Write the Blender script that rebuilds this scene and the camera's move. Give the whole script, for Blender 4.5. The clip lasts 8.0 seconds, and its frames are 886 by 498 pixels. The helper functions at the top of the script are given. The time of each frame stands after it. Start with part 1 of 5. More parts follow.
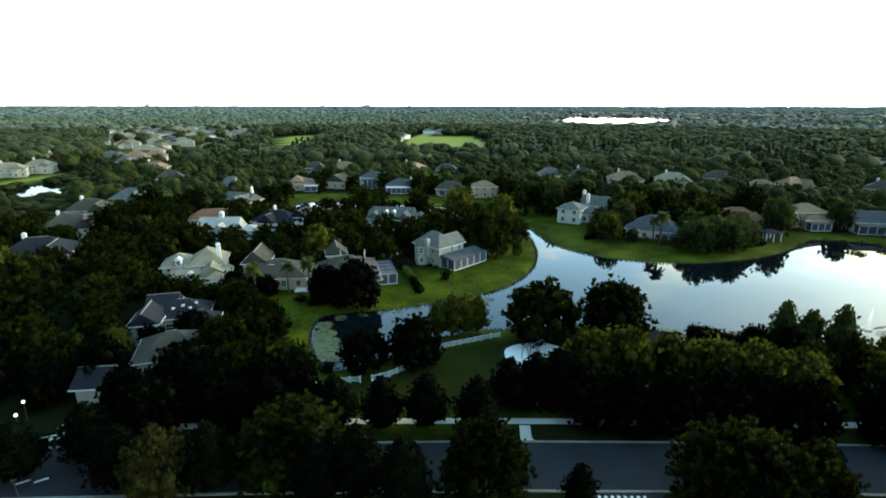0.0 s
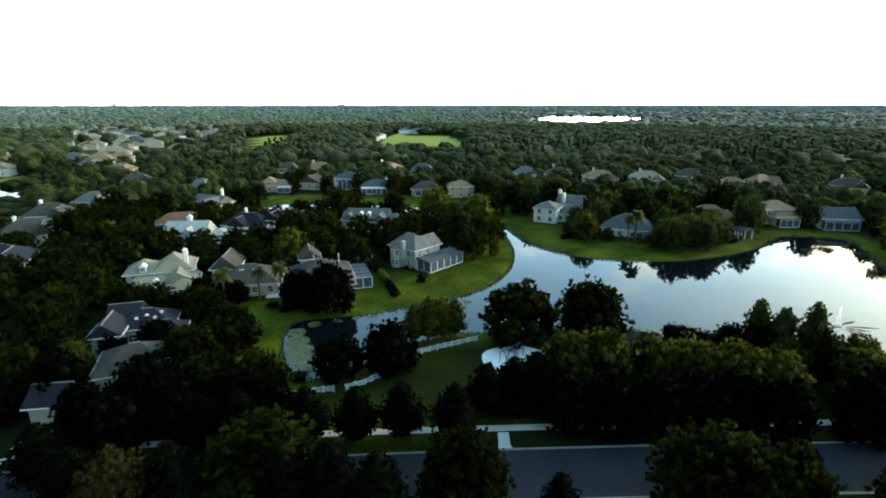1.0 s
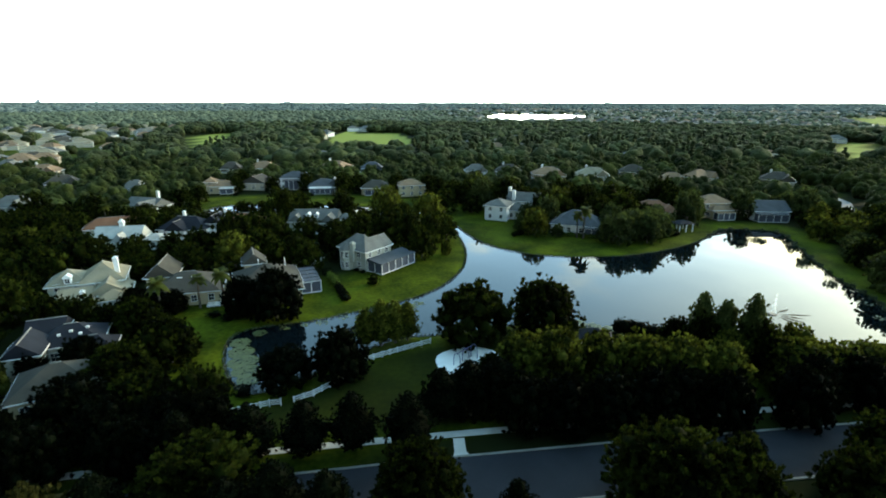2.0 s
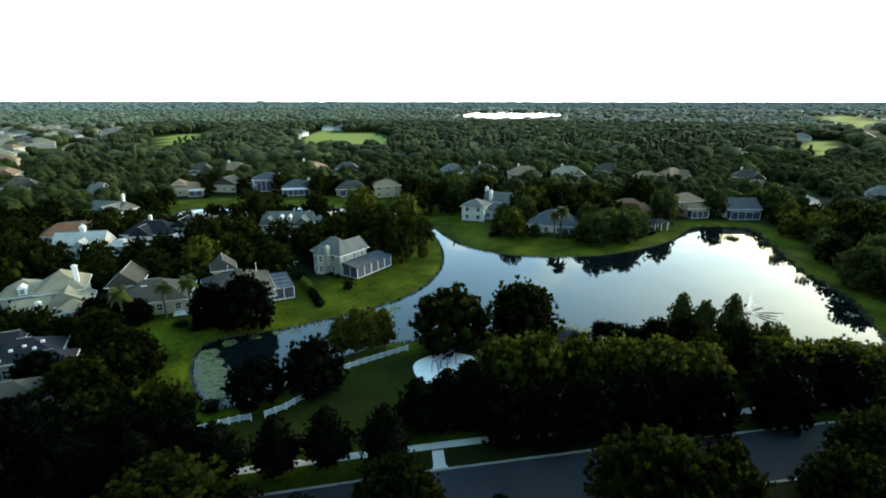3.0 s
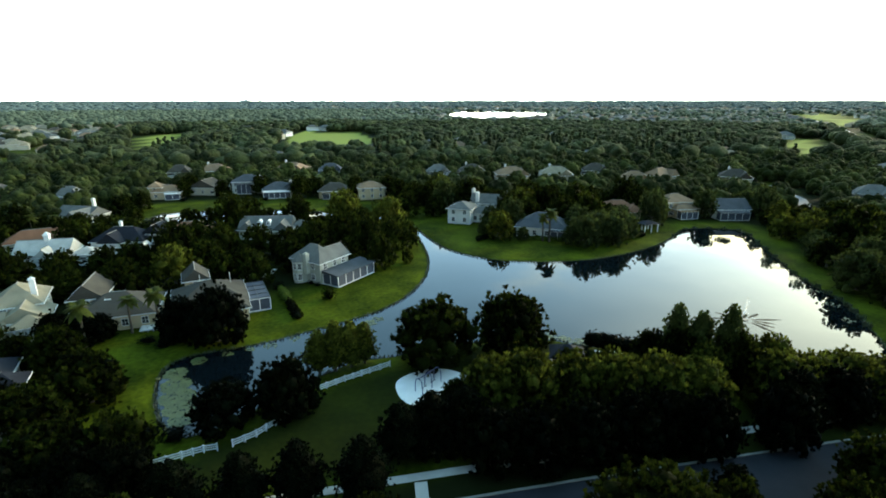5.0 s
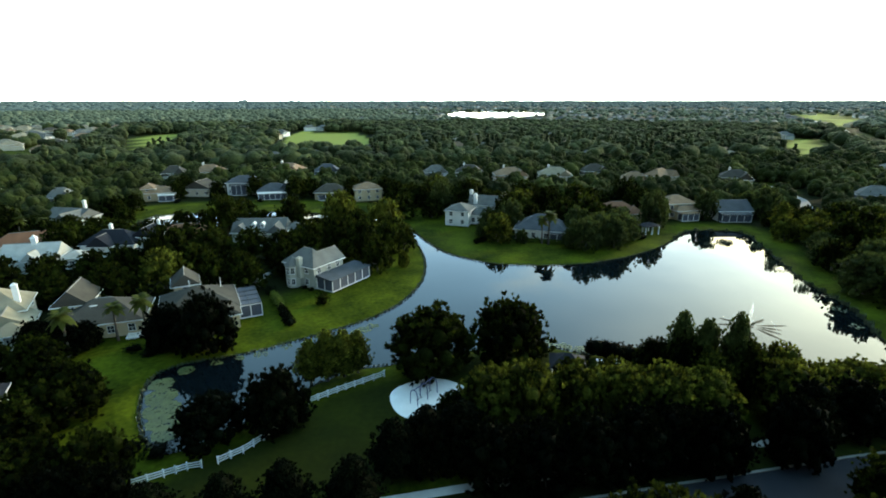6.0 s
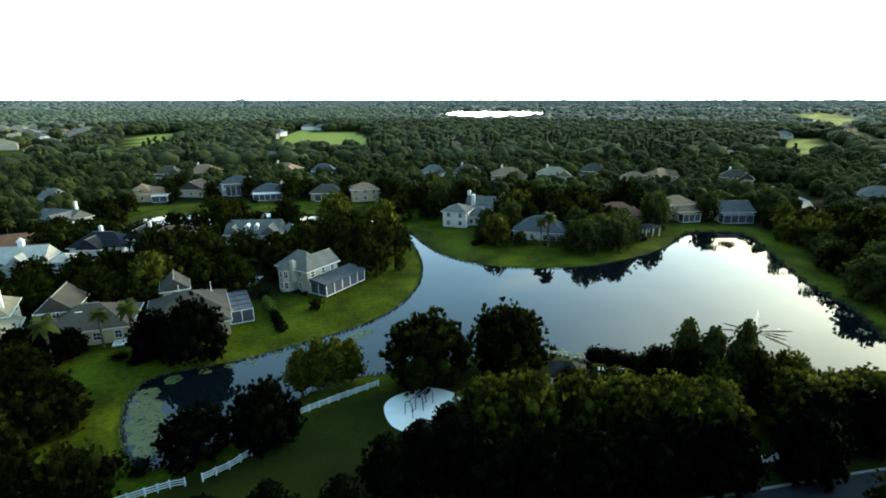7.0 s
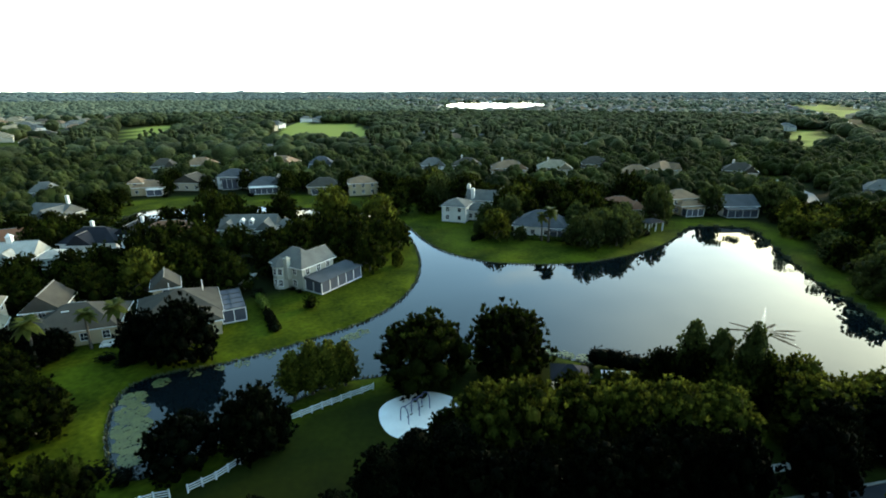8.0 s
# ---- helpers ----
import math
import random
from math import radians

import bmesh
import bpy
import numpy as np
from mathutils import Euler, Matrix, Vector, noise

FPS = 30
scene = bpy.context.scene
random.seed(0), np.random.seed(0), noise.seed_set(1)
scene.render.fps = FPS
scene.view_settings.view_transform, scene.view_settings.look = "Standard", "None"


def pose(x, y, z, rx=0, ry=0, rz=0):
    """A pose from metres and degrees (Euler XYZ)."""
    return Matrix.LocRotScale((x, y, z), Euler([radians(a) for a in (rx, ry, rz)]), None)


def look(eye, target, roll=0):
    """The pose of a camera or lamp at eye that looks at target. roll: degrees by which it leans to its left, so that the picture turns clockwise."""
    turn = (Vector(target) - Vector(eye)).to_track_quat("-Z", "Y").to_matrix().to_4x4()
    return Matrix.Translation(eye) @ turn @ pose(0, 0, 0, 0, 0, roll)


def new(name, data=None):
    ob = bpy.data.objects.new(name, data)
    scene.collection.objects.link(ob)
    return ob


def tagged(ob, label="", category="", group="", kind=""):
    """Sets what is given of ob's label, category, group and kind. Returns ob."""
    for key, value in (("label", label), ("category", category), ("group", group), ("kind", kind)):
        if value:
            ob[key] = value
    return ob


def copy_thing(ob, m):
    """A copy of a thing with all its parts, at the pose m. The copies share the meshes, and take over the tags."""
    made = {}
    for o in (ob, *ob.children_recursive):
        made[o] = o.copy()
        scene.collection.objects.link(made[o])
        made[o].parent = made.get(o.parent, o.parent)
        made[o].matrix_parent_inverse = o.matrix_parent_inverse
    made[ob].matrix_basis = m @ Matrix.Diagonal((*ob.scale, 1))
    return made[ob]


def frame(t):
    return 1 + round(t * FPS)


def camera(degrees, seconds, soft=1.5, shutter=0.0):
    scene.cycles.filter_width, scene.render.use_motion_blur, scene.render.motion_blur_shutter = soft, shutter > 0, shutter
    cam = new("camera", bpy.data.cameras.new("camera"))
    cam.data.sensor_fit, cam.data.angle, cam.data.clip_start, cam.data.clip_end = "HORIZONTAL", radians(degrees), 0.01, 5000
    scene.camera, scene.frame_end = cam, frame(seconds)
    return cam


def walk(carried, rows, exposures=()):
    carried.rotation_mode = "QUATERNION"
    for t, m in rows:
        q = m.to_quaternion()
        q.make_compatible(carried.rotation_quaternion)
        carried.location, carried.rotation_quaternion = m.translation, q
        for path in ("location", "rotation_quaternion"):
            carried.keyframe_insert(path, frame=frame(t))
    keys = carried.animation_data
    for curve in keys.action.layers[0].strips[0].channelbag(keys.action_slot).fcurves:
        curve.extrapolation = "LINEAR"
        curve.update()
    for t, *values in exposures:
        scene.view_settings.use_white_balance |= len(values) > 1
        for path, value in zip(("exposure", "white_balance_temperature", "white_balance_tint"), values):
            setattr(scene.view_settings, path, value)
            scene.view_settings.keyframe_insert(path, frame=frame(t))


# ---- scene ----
cam = camera(83.0, 8.0, 1.8, 0.5)
PATH = [
    (0, (-2.025, -4.548, 43.018), (-2.199, -2.633, 42.467), 0.05),
    (0.5, (-1.889, -3.513, 43.126), (-2.036, -1.596, 42.574), 0.05),
    (1, (-1.668, -2.475, 43.178), (-1.754, -0.556, 42.624), -0.05),
    (1.5, (-1.431, -1.343, 43.161), (-1.414, 0.577, 42.601), 0.05),
    (3, (-0.836, 2.218, 43.422), (-0.647, 4.126, 42.855), 0.05),
    (3.5, (-0.553, 3.53, 43.52), (-0.343, 5.436, 42.951), 0.15),
    (4, (-0.257, 4.842, 43.618), (-0.034, 6.746, 43.048), 0.15),
    (4.5, (0.093, 6.196, 43.609), (0.325, 8.098, 43.039), 0.05),
    (6, (1.231, 10.744, 43.579), (1.474, 12.645, 43.009), -0.05),
    (6.5, (1.621, 12.214, 43.645), (1.868, 14.115, 43.074), 0.05),
    (7, (1.984, 13.653, 43.615), (2.233, 15.553, 43.042), -0.05),
    (7.5, (2.314, 15.231, 43.695), (2.564, 17.128, 43.115), 0.05),
    (8, (2.843, 16.775, 43.698), (3.09, 18.666, 43.095), -0.05),
]
walk(cam, [(t, look(eye, target, roll)) for t, eye, target, roll in PATH], [(0.0, -0.18, 7900, 3)])

# ---- light ----
SUN_AZ, SUN_EL = radians(57), radians(17)      # azimuth clockwise from +y
world = bpy.data.worlds.new("world")
scene.world = world
world.use_nodes = True
wn, wl = world.node_tree.nodes, world.node_tree.links
bg = wn["Background"]
sky = wn.new("ShaderNodeTexSky")
sky.sky_type = "NISHITA"
sky.sun_disc = False
sky.sun_elevation, sky.sun_rotation = SUN_EL, SUN_AZ
sky.air_density, sky.dust_density, sky.ozone_density = 1.0, 0.3, 1.5
# a thin veil of high cloud, denser where the line of sight runs longer through it
gen, sep, clamp = wn.new("ShaderNodeTexCoord"), wn.new("ShaderNodeSeparateXYZ"), wn.new("ShaderNodeMath")
wl.new(gen.outputs["Generated"], sep.inputs[0])
clamp.operation = "MAXIMUM"
clamp.inputs[1].default_value = 0.03
wl.new(sep.outputs["Z"], clamp.inputs[0])
plane = wn.new("ShaderNodeVectorMath")
plane.operation = "DIVIDE"
wl.new(gen.outputs["Generated"], plane.inputs[0])
wl.new(clamp.outputs[0], plane.inputs[1])
cloud = wn.new("ShaderNodeTexNoise")
cloud.inputs["Scale"].default_value, cloud.inputs["Detail"].default_value = 0.9, 5
wl.new(plane.outputs[0], cloud.inputs["Vector"])
thick = wn.new("ShaderNodeMapRange")
thick.inputs["From Min"].default_value, thick.inputs["From Max"].default_value = 0.35, 0.75
thick.inputs["To Min"].default_value, thick.inputs["To Max"].default_value = 0.30, 0.42
wl.new(cloud.outputs["Fac"], thick.inputs["Value"])
depth, veil, inv = wn.new("ShaderNodeMath"), wn.new("ShaderNodeMath"), wn.new("ShaderNodeMath")
depth.operation, veil.operation, inv.operation = "DIVIDE", "POWER", "SUBTRACT"
wl.new(thick.outputs[0], depth.inputs[0])
wl.new(clamp.outputs[0], depth.inputs[1])
veil.inputs[0].default_value = math.exp(-1)
wl.new(depth.outputs[0], veil.inputs[1])
inv.inputs[0].default_value = 1.0
wl.new(veil.outputs[0], inv.inputs[1])
scaled, over = wn.new("ShaderNodeVectorMath"), wn.new("ShaderNodeMix")
scaled.operation = "SCALE"
scaled.inputs["Scale"].default_value = 0.035
wl.new(sky.outputs["Color"], scaled.inputs[0])
over.data_type = "RGBA"
wl.new(inv.outputs[0], over.inputs["Factor"])
wl.new(scaled.outputs[0], over.inputs["A"])
# the cloud scatters the sun's light forwards
toward, half, lobe, glow, add = (wn.new(k) for k in ("ShaderNodeVectorMath", "ShaderNodeMath", "ShaderNodeMath", "ShaderNodeVectorMath", "ShaderNodeVectorMath"))
toward.operation = "DOT_PRODUCT"
toward.inputs[1].default_value = (math.sin(SUN_AZ) * math.cos(SUN_EL), math.cos(SUN_AZ) * math.cos(SUN_EL), math.sin(SUN_EL))
wl.new(gen.outputs["Generated"], toward.inputs[0])
half.operation = "MULTIPLY_ADD"
half.inputs[1].default_value, half.inputs[2].default_value = 0.5, 0.5
wl.new(toward.outputs["Value"], half.inputs[0])
lobe.operation = "POWER"
lobe.inputs[1].default_value = 29.0
wl.new(half.outputs[0], lobe.inputs[0])
patchy = wn.new("ShaderNodeMath")
patchy.operation = "MULTIPLY_ADD"
patchy.inputs[1].default_value, patchy.inputs[2].default_value = 1.6, 0.35
wl.new(cloud.outputs["Fac"], patchy.inputs[0])
dose = wn.new("ShaderNodeMath")
dose.operation = "MULTIPLY"
wl.new(lobe.outputs[0], dose.inputs[0])
wl.new(patchy.outputs[0], dose.inputs[1])
glow.operation, add.operation = "SCALE", "ADD"
glow.inputs[0].default_value = (5.6, 5.3, 3.2)
wl.new(dose.outputs[0], glow.inputs["Scale"])
bank, slope, ahead = wn.new("ShaderNodeMapRange"), wn.new("ShaderNodeMath"), wn.new("ShaderNodeMath")
bank.interpolation_type = "SMOOTHSTEP"
bank.inputs["From Min"].default_value, bank.inputs["From Max"].default_value = 0.20, 0.66
bank.inputs["To Min"].default_value = 0.30
wl.new(half.outputs[0], bank.inputs["Value"])
slope.operation, ahead.operation = "MULTIPLY_ADD", "MULTIPLY"
slope.inputs[1].default_value, slope.inputs[2].default_value = 1.22, 1.16
wl.new(half.outputs[0], slope.inputs[0])
wl.new(bank.outputs[0], ahead.inputs[0])
wl.new(slope.outputs[0], ahead.inputs[1])
lit = wn.new("ShaderNodeVectorMath")
lit.operation = "SCALE"
lit.inputs[0].default_value = (0.72, 1.68, 2.86)
wl.new(ahead.outputs[0], lit.inputs["Scale"])
# low in the sky, thicker patches of the veil are cream white
patch, cream, tone = wn.new("ShaderNodeMapRange"), wn.new("ShaderNodeVectorMath"), wn.new("ShaderNodeMix")
patch.interpolation_type = "SMOOTHSTEP"
patch.inputs["From Min"].default_value, patch.inputs["From Max"].default_value = 0.50, 0.64
wl.new(cloud.outputs["Fac"], patch.inputs["Value"])
cream.operation = "SCALE"
cream.inputs[0].default_value = (2.6, 2.8, 2.35)
wl.new(ahead.outputs[0], cream.inputs["Scale"])
tone.data_type = "RGBA"
low, banked = wn.new("ShaderNodeMapRange"), wn.new("ShaderNodeMath")
low.interpolation_type = "SMOOTHSTEP"
low.inputs["From Min"].default_value, low.inputs["From Max"].default_value = 0.42, 0.22
wl.new(sep.outputs["Z"], low.inputs["Value"])
banked.operation = "MULTIPLY"
wl.new(patch.outputs[0], banked.inputs[0])
wl.new(low.outputs[0], banked.inputs[1])
wl.new(banked.outputs[0], tone.inputs["Factor"])
wl.new(lit.outputs[0], tone.inputs["A"])
wl.new(cream.outputs[0], tone.inputs["B"])
wl.new(tone.outputs["Result"], over.inputs["B"])
# ground haze, thinning with height
fall, haze, hazed = wn.new("ShaderNodeMath"), wn.new("ShaderNodeMath"), wn.new("ShaderNodeVectorMath")
fall.operation, haze.operation, hazed.operation = "POWER", "MULTIPLY", "MULTIPLY_ADD"
fall.inputs[0].default_value = math.exp(-11)
wl.new(clamp.outputs[0], fall.inputs[1])
wl.new(fall.outputs[0], haze.inputs[0])
wl.new(ahead.outputs[0], haze.inputs[1])
hazed.inputs[1].default_value = (4.9, 4.4, 3.5)
wl.new(haze.outputs[0], hazed.inputs[0])
wl.new(over.outputs["Result"], hazed.inputs[2])
wl.new(hazed.outputs[0], add.inputs[0])
wl.new(glow.outputs[0], add.inputs[1])
wl.new(add.outputs[0], bg.inputs["Color"])
bg.inputs["Strength"].default_value = 1.0
sun = new("sun", bpy.data.lights.new("sun", "SUN"))
sun.data.energy, sun.data.angle, sun.data.color = 3.4, radians(8), (1.0, 0.88, 0.66)
sun.matrix_world = look((0, 0, 300), (-math.sin(SUN_AZ) * 100, -math.cos(SUN_AZ) * 100, 300 - 100 * math.tan(SUN_EL)))


# ---- materials ----
def material(name, dark, light, rough=0.7, scale=1.0, fine=12.0, bump=0.2, metal=0.0, per_object=0.0, per_island=0.0, spec=0.5,
             through_light=0.0, coords="Object", distance=0.02, contrast=1.0):
    """A surface whose colour wanders between two tones at two scales, with fine relief."""
    m = bpy.data.materials.new(name)
    m.use_nodes = True
    n, l = m.node_tree.nodes, m.node_tree.links
    p = n["Principled BSDF"]
    p.inputs["Roughness"].default_value, p.inputs["Metallic"].default_value = rough, metal
    p.inputs["Specular IOR Level"].default_value = spec
    tc = n.new("ShaderNodeTexCoord")
    big, small = n.new("ShaderNodeTexNoise"), n.new("ShaderNodeTexNoise")
    big.inputs["Scale"].default_value, small.inputs["Scale"].default_value = scale, fine
    big.inputs["Detail"].default_value, small.inputs["Detail"].default_value = 3, 2
    for node in (big, small):
        l.new(tc.outputs[coords], node.inputs["Vector"])
    add = n.new("ShaderNodeMath")
    add.operation = "MULTIPLY_ADD"
    add.inputs[1].default_value = 0.45
    l.new(small.outputs["Fac"], add.inputs[0])
    l.new(big.outputs["Fac"], add.inputs[2])
    last = add.outputs[0]
    for amount, node, out in ((per_object, "ShaderNodeObjectInfo", "Random"), (per_island, "ShaderNodeNewGeometry", "Random Per Island")):
        if amount:
            src, mix = n.new(node), n.new("ShaderNodeMath")
            mix.operation = "MULTIPLY_ADD"
            mix.inputs[1].default_value = amount
            l.new(src.outputs[out], mix.inputs[0])
            l.new(last, mix.inputs[2])
            last = mix.outputs[0]
    ramp = n.new("ShaderNodeMapRange")
    spread = (per_object + per_island) / 2
    ramp.inputs["From Min"].default_value, ramp.inputs["From Max"].default_value = 0.42 + spread * 0.3, 1.0 + spread * 1.6
    l.new(last, ramp.inputs["Value"])
    steep, mix = n.new("ShaderNodeMath"), n.new("ShaderNodeMix")
    steep.operation, steep.inputs[1].default_value = "POWER", contrast
    l.new(ramp.outputs[0], steep.inputs[0])
    mix.data_type = "RGBA"
    mix.inputs["A"].default_value, mix.inputs["B"].default_value = (*dark, 1), (*light, 1)
    l.new(steep.outputs[0], mix.inputs["Factor"])
    l.new(mix.outputs["Result"], p.inputs["Base Color"])
    if bump:
        b = n.new("ShaderNodeBump")
        b.inputs["Strength"].default_value, b.inputs["Distance"].default_value = bump, distance
        l.new(small.outputs["Fac"], b.inputs["Height"])
        l.new(b.outputs["Normal"], p.inputs["Normal"])
    if through_light:
        t, s = n.new("ShaderNodeBsdfTranslucent"), n.new("ShaderNodeMixShader")
        s.inputs["Fac"].default_value = through_light
        l.new(mix.outputs["Result"], t.inputs["Color"])
        l.new(p.outputs[0], s.inputs[1])
        l.new(t.outputs[0], s.inputs[2])
        l.new(s.outputs[0], n["Material Output"].inputs["Surface"])
    return m


LEAF_OAK = material("oak_leaves", (0.0008, 0.002, 0.0005), (0.05, 0.066, 0.01), 0.7, 0.25, 3.2, 1.0, 0, 0.2, 0.5, 0.02, 0.45, distance=0.25, contrast=2.3)
# near-black leaves of magnolias and hedges, also painting shade onto some oaks
LEAF_DARK_SHADED = material("dark_and_shaded_leaves", (0.0006, 0.0014, 0.0005), (0.006, 0.0095, 0.003), 0.6, 0.4, 3.2, 1.0, 0, 0.2, 0.4, 0.02, 0.2, distance=0.25, contrast=2.2)
LEAF_YELLOW = material("yellowing_leaves", (0.006, 0.008, 0.0015), (0.085, 0.075, 0.02), 0.7, 0.4, 3, 1.0, 0, 0.1, 0.4, 0.03, 0.35, distance=0.25, contrast=1.8)
LEAF_CYPRESS = material("cypress_needles", (0.004, 0.008, 0.002), (0.085, 0.110, 0.030), 0.7, 0.5, 3, 1.0, 0, 0.2, 0.4, 0.03, 0.35, distance=0.25, contrast=1.6)
LEAF_PALM = material("palm_fronds", (0.012, 0.020, 0.004), (0.085, 0.098, 0.020), 0.6, 0.6, 3, 0, 0, 0.2, 0.3, 0.03, 0.4)
# garden, far and distant leaves are lightened step by step as painted haze
LEAF_GARDEN = material("garden_woods_leaves", (0.004, 0.009, 0.003), (0.095, 0.122, 0.03), 0.75, 0.07, 1.6, 1.0, 0, 0, 0.2, 0.03, 0.5, "Object", 0.7, 1.6)
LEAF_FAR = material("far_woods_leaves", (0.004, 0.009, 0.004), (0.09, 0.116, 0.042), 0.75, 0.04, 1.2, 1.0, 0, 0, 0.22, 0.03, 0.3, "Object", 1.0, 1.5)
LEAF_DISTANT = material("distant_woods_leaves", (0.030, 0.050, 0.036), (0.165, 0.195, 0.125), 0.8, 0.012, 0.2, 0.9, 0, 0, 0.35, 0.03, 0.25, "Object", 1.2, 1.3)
# olive leaves, also painting sunlight onto the crowns of some oaks
LEAF_OLIVE_SUNLIT = material("olive_and_sunlit_leaves", (0.004, 0.006, 0.001), (0.17, 0.19, 0.028), 0.7, 0.4, 3.2, 1.0, 0, 0.1, 0.45, 0.03, 0.5, distance=0.25, contrast=2.0)
# the blue-green tone is distance haze put into the leaf colour
LEAF_HORIZON = material("haze_tinted_woods", (0.055, 0.085, 0.080), (0.105, 0.135, 0.128), 0.85, 0.004, 0.05, 0.6, 0, 0, 0.4, 0.03, 0.0, "Object", 2.0)
# sheen on these crowns imitates haze against the sun
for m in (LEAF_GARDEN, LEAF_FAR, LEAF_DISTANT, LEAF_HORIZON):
    haze_sheen = m.node_tree.nodes["Principled BSDF"].inputs
    haze_sheen["Sheen Weight"].default_value, haze_sheen["Sheen Roughness"].default_value = 0.06, 0.6
    haze_sheen["Sheen Tint"].default_value = (0.95, 0.95, 0.6, 1)
HEDGE = material("hedge_leaves", (0.022, 0.044, 0.005), (0.085, 0.125, 0.016), 0.7, 1.0, 8, 0, 0, 0.1, 0.3, 0.12, 0.2)
BARK = material("bark", (0.03, 0.024, 0.018), (0.10, 0.085, 0.065), 0.9, 1.5, 14, 0.5)
SAND = material("play_sand", (0.70, 0.69, 0.66), (0.86, 0.85, 0.82), 0.95, 0.4, 6, 0.5, spec=0.1)
CONCRETE = material("pale_concrete", (0.33, 0.32, 0.29), (0.52, 0.50, 0.46), 0.85, 0.3, 8, 0.2, spec=0.2)
ASPHALT = material("asphalt", (0.014, 0.016, 0.020), (0.026, 0.030, 0.037), 0.85, 0.15, 9, 0.25, spec=0.12)
OLD_ASPHALT = material("weathered_asphalt", (0.10, 0.105, 0.11), (0.16, 0.165, 0.17), 0.8, 0.15, 9, 0.2, spec=0.3)
KERB = material("grey_kerb", (0.13, 0.13, 0.115), (0.24, 0.235, 0.21), 0.85, 0.4, 8, 0.2, spec=0.2)
ROAD_PAINT = material("white_road_paint", (0.55, 0.55, 0.53), (0.75, 0.75, 0.72), 0.7, 2, 20, 0.1)
VINYL = material("white_vinyl", (0.66, 0.67, 0.66), (0.80, 0.80, 0.79), 0.45, 0.6, 9, 0.03)
TRIM = material("white_trim", (0.62, 0.61, 0.57), (0.80, 0.79, 0.75), 0.6, 0.5, 8, 0.05)
BLUE_METAL = material("blue_painted_steel", (0.03, 0.035, 0.11), (0.07, 0.08, 0.20), 0.4, 1, 9, 0.05)
DARK_METAL = material("dark_bronze_metal", (0.02, 0.02, 0.02), (0.06, 0.06, 0.055), 0.5, 1, 9, 0.05, 0.3)
SCREEN = material("dark_insect_screen", (0.030, 0.036, 0.050), (0.06, 0.07, 0.09), 0.8, 0.5, 6, 0.05)
LILY = material("lily_pads", (0.020, 0.036, 0.009), (0.075, 0.100, 0.028), 0.6, 0.5, 3, 0.1, per_island=0.4)
REED = material("reeds", (0.012, 0.022, 0.008), (0.045, 0.06, 0.02), 0.7, 1, 6, 0, per_island=0.4)
SPRAY = material("fountain_spray", (0.90, 0.90, 0.88), (0.96, 0.96, 0.95), 0.5, 2, 6, 0, through_light=0.9)


def see_through(m, amount):
    """Lets part of the light pass straight through a spray of drops."""
    n, l = m.node_tree.nodes, m.node_tree.links
    clear, mix = n.new("ShaderNodeBsdfTransparent"), n.new("ShaderNodeMixShader")
    out = n["Material Output"].inputs["Surface"]
    mix.inputs["Fac"].default_value = amount
    l.new(out.links[0].from_socket, mix.inputs[1])
    l.new(clear.outputs[0], mix.inputs[2])
    l.new(mix.outputs[0], out)


see_through(SPRAY, 0.8)


def plain_wall(name, c):
    return material(name, tuple(v * 0.78 for v in c), c, 0.85, 0.25, 7, 0.12, per_object=0.1, spec=0.25)


def shingle(name, c):
    return material(name, tuple(v * 0.62 for v in c), tuple(min(1, v * 1.15) for v in c), 0.85, 0.35, 6, 0.4, per_object=0.1, spec=0.12)


WALLS = {"grey": plain_wall("grey_siding", (0.36, 0.36, 0.30)), "cream": plain_wall("cream_stucco", (0.55, 0.49, 0.37)),
         "white": plain_wall("white_stucco", (0.80, 0.79, 0.75)), "tan": plain_wall("tan_stucco", (0.50, 0.385, 0.235)),
         "pale": plain_wall("pale_green_siding", (0.42, 0.44, 0.38))}
ROOFS = {"grey": shingle("grey_shingle", (0.130, 0.132, 0.122)), "brown": shingle("brown_shingle", (0.062, 0.056, 0.045)),
         "dark": shingle("dark_slate_shingle", (0.018, 0.020, 0.026)), "terra": shingle("terracotta_tile", (0.20, 0.095, 0.055)),
         "pale": shingle("pale_shingle", (0.26, 0.225, 0.155)), "metal": shingle("white_metal_roof", (0.42, 0.41, 0.37)),
         "blue": shingle("blue_grey_shingle", (0.070, 0.078, 0.086)), "tanroof": shingle("tan_roof_tile", (0.24, 0.155, 0.095))}


RIDGE = shingle("pale_ridge_capping", (0.22, 0.21, 0.185))


def glassy(name, c, rough):
    m = bpy.data.materials.new(name)
    m.use_nodes = True
    p = m.node_tree.nodes["Principled BSDF"]
    p.inputs["Base Color"].default_value, p.inputs["Roughness"].default_value = (*c, 1), rough
    return m


GLASS = glassy("dark_window_glass", (0.02, 0.025, 0.03), 0.08)


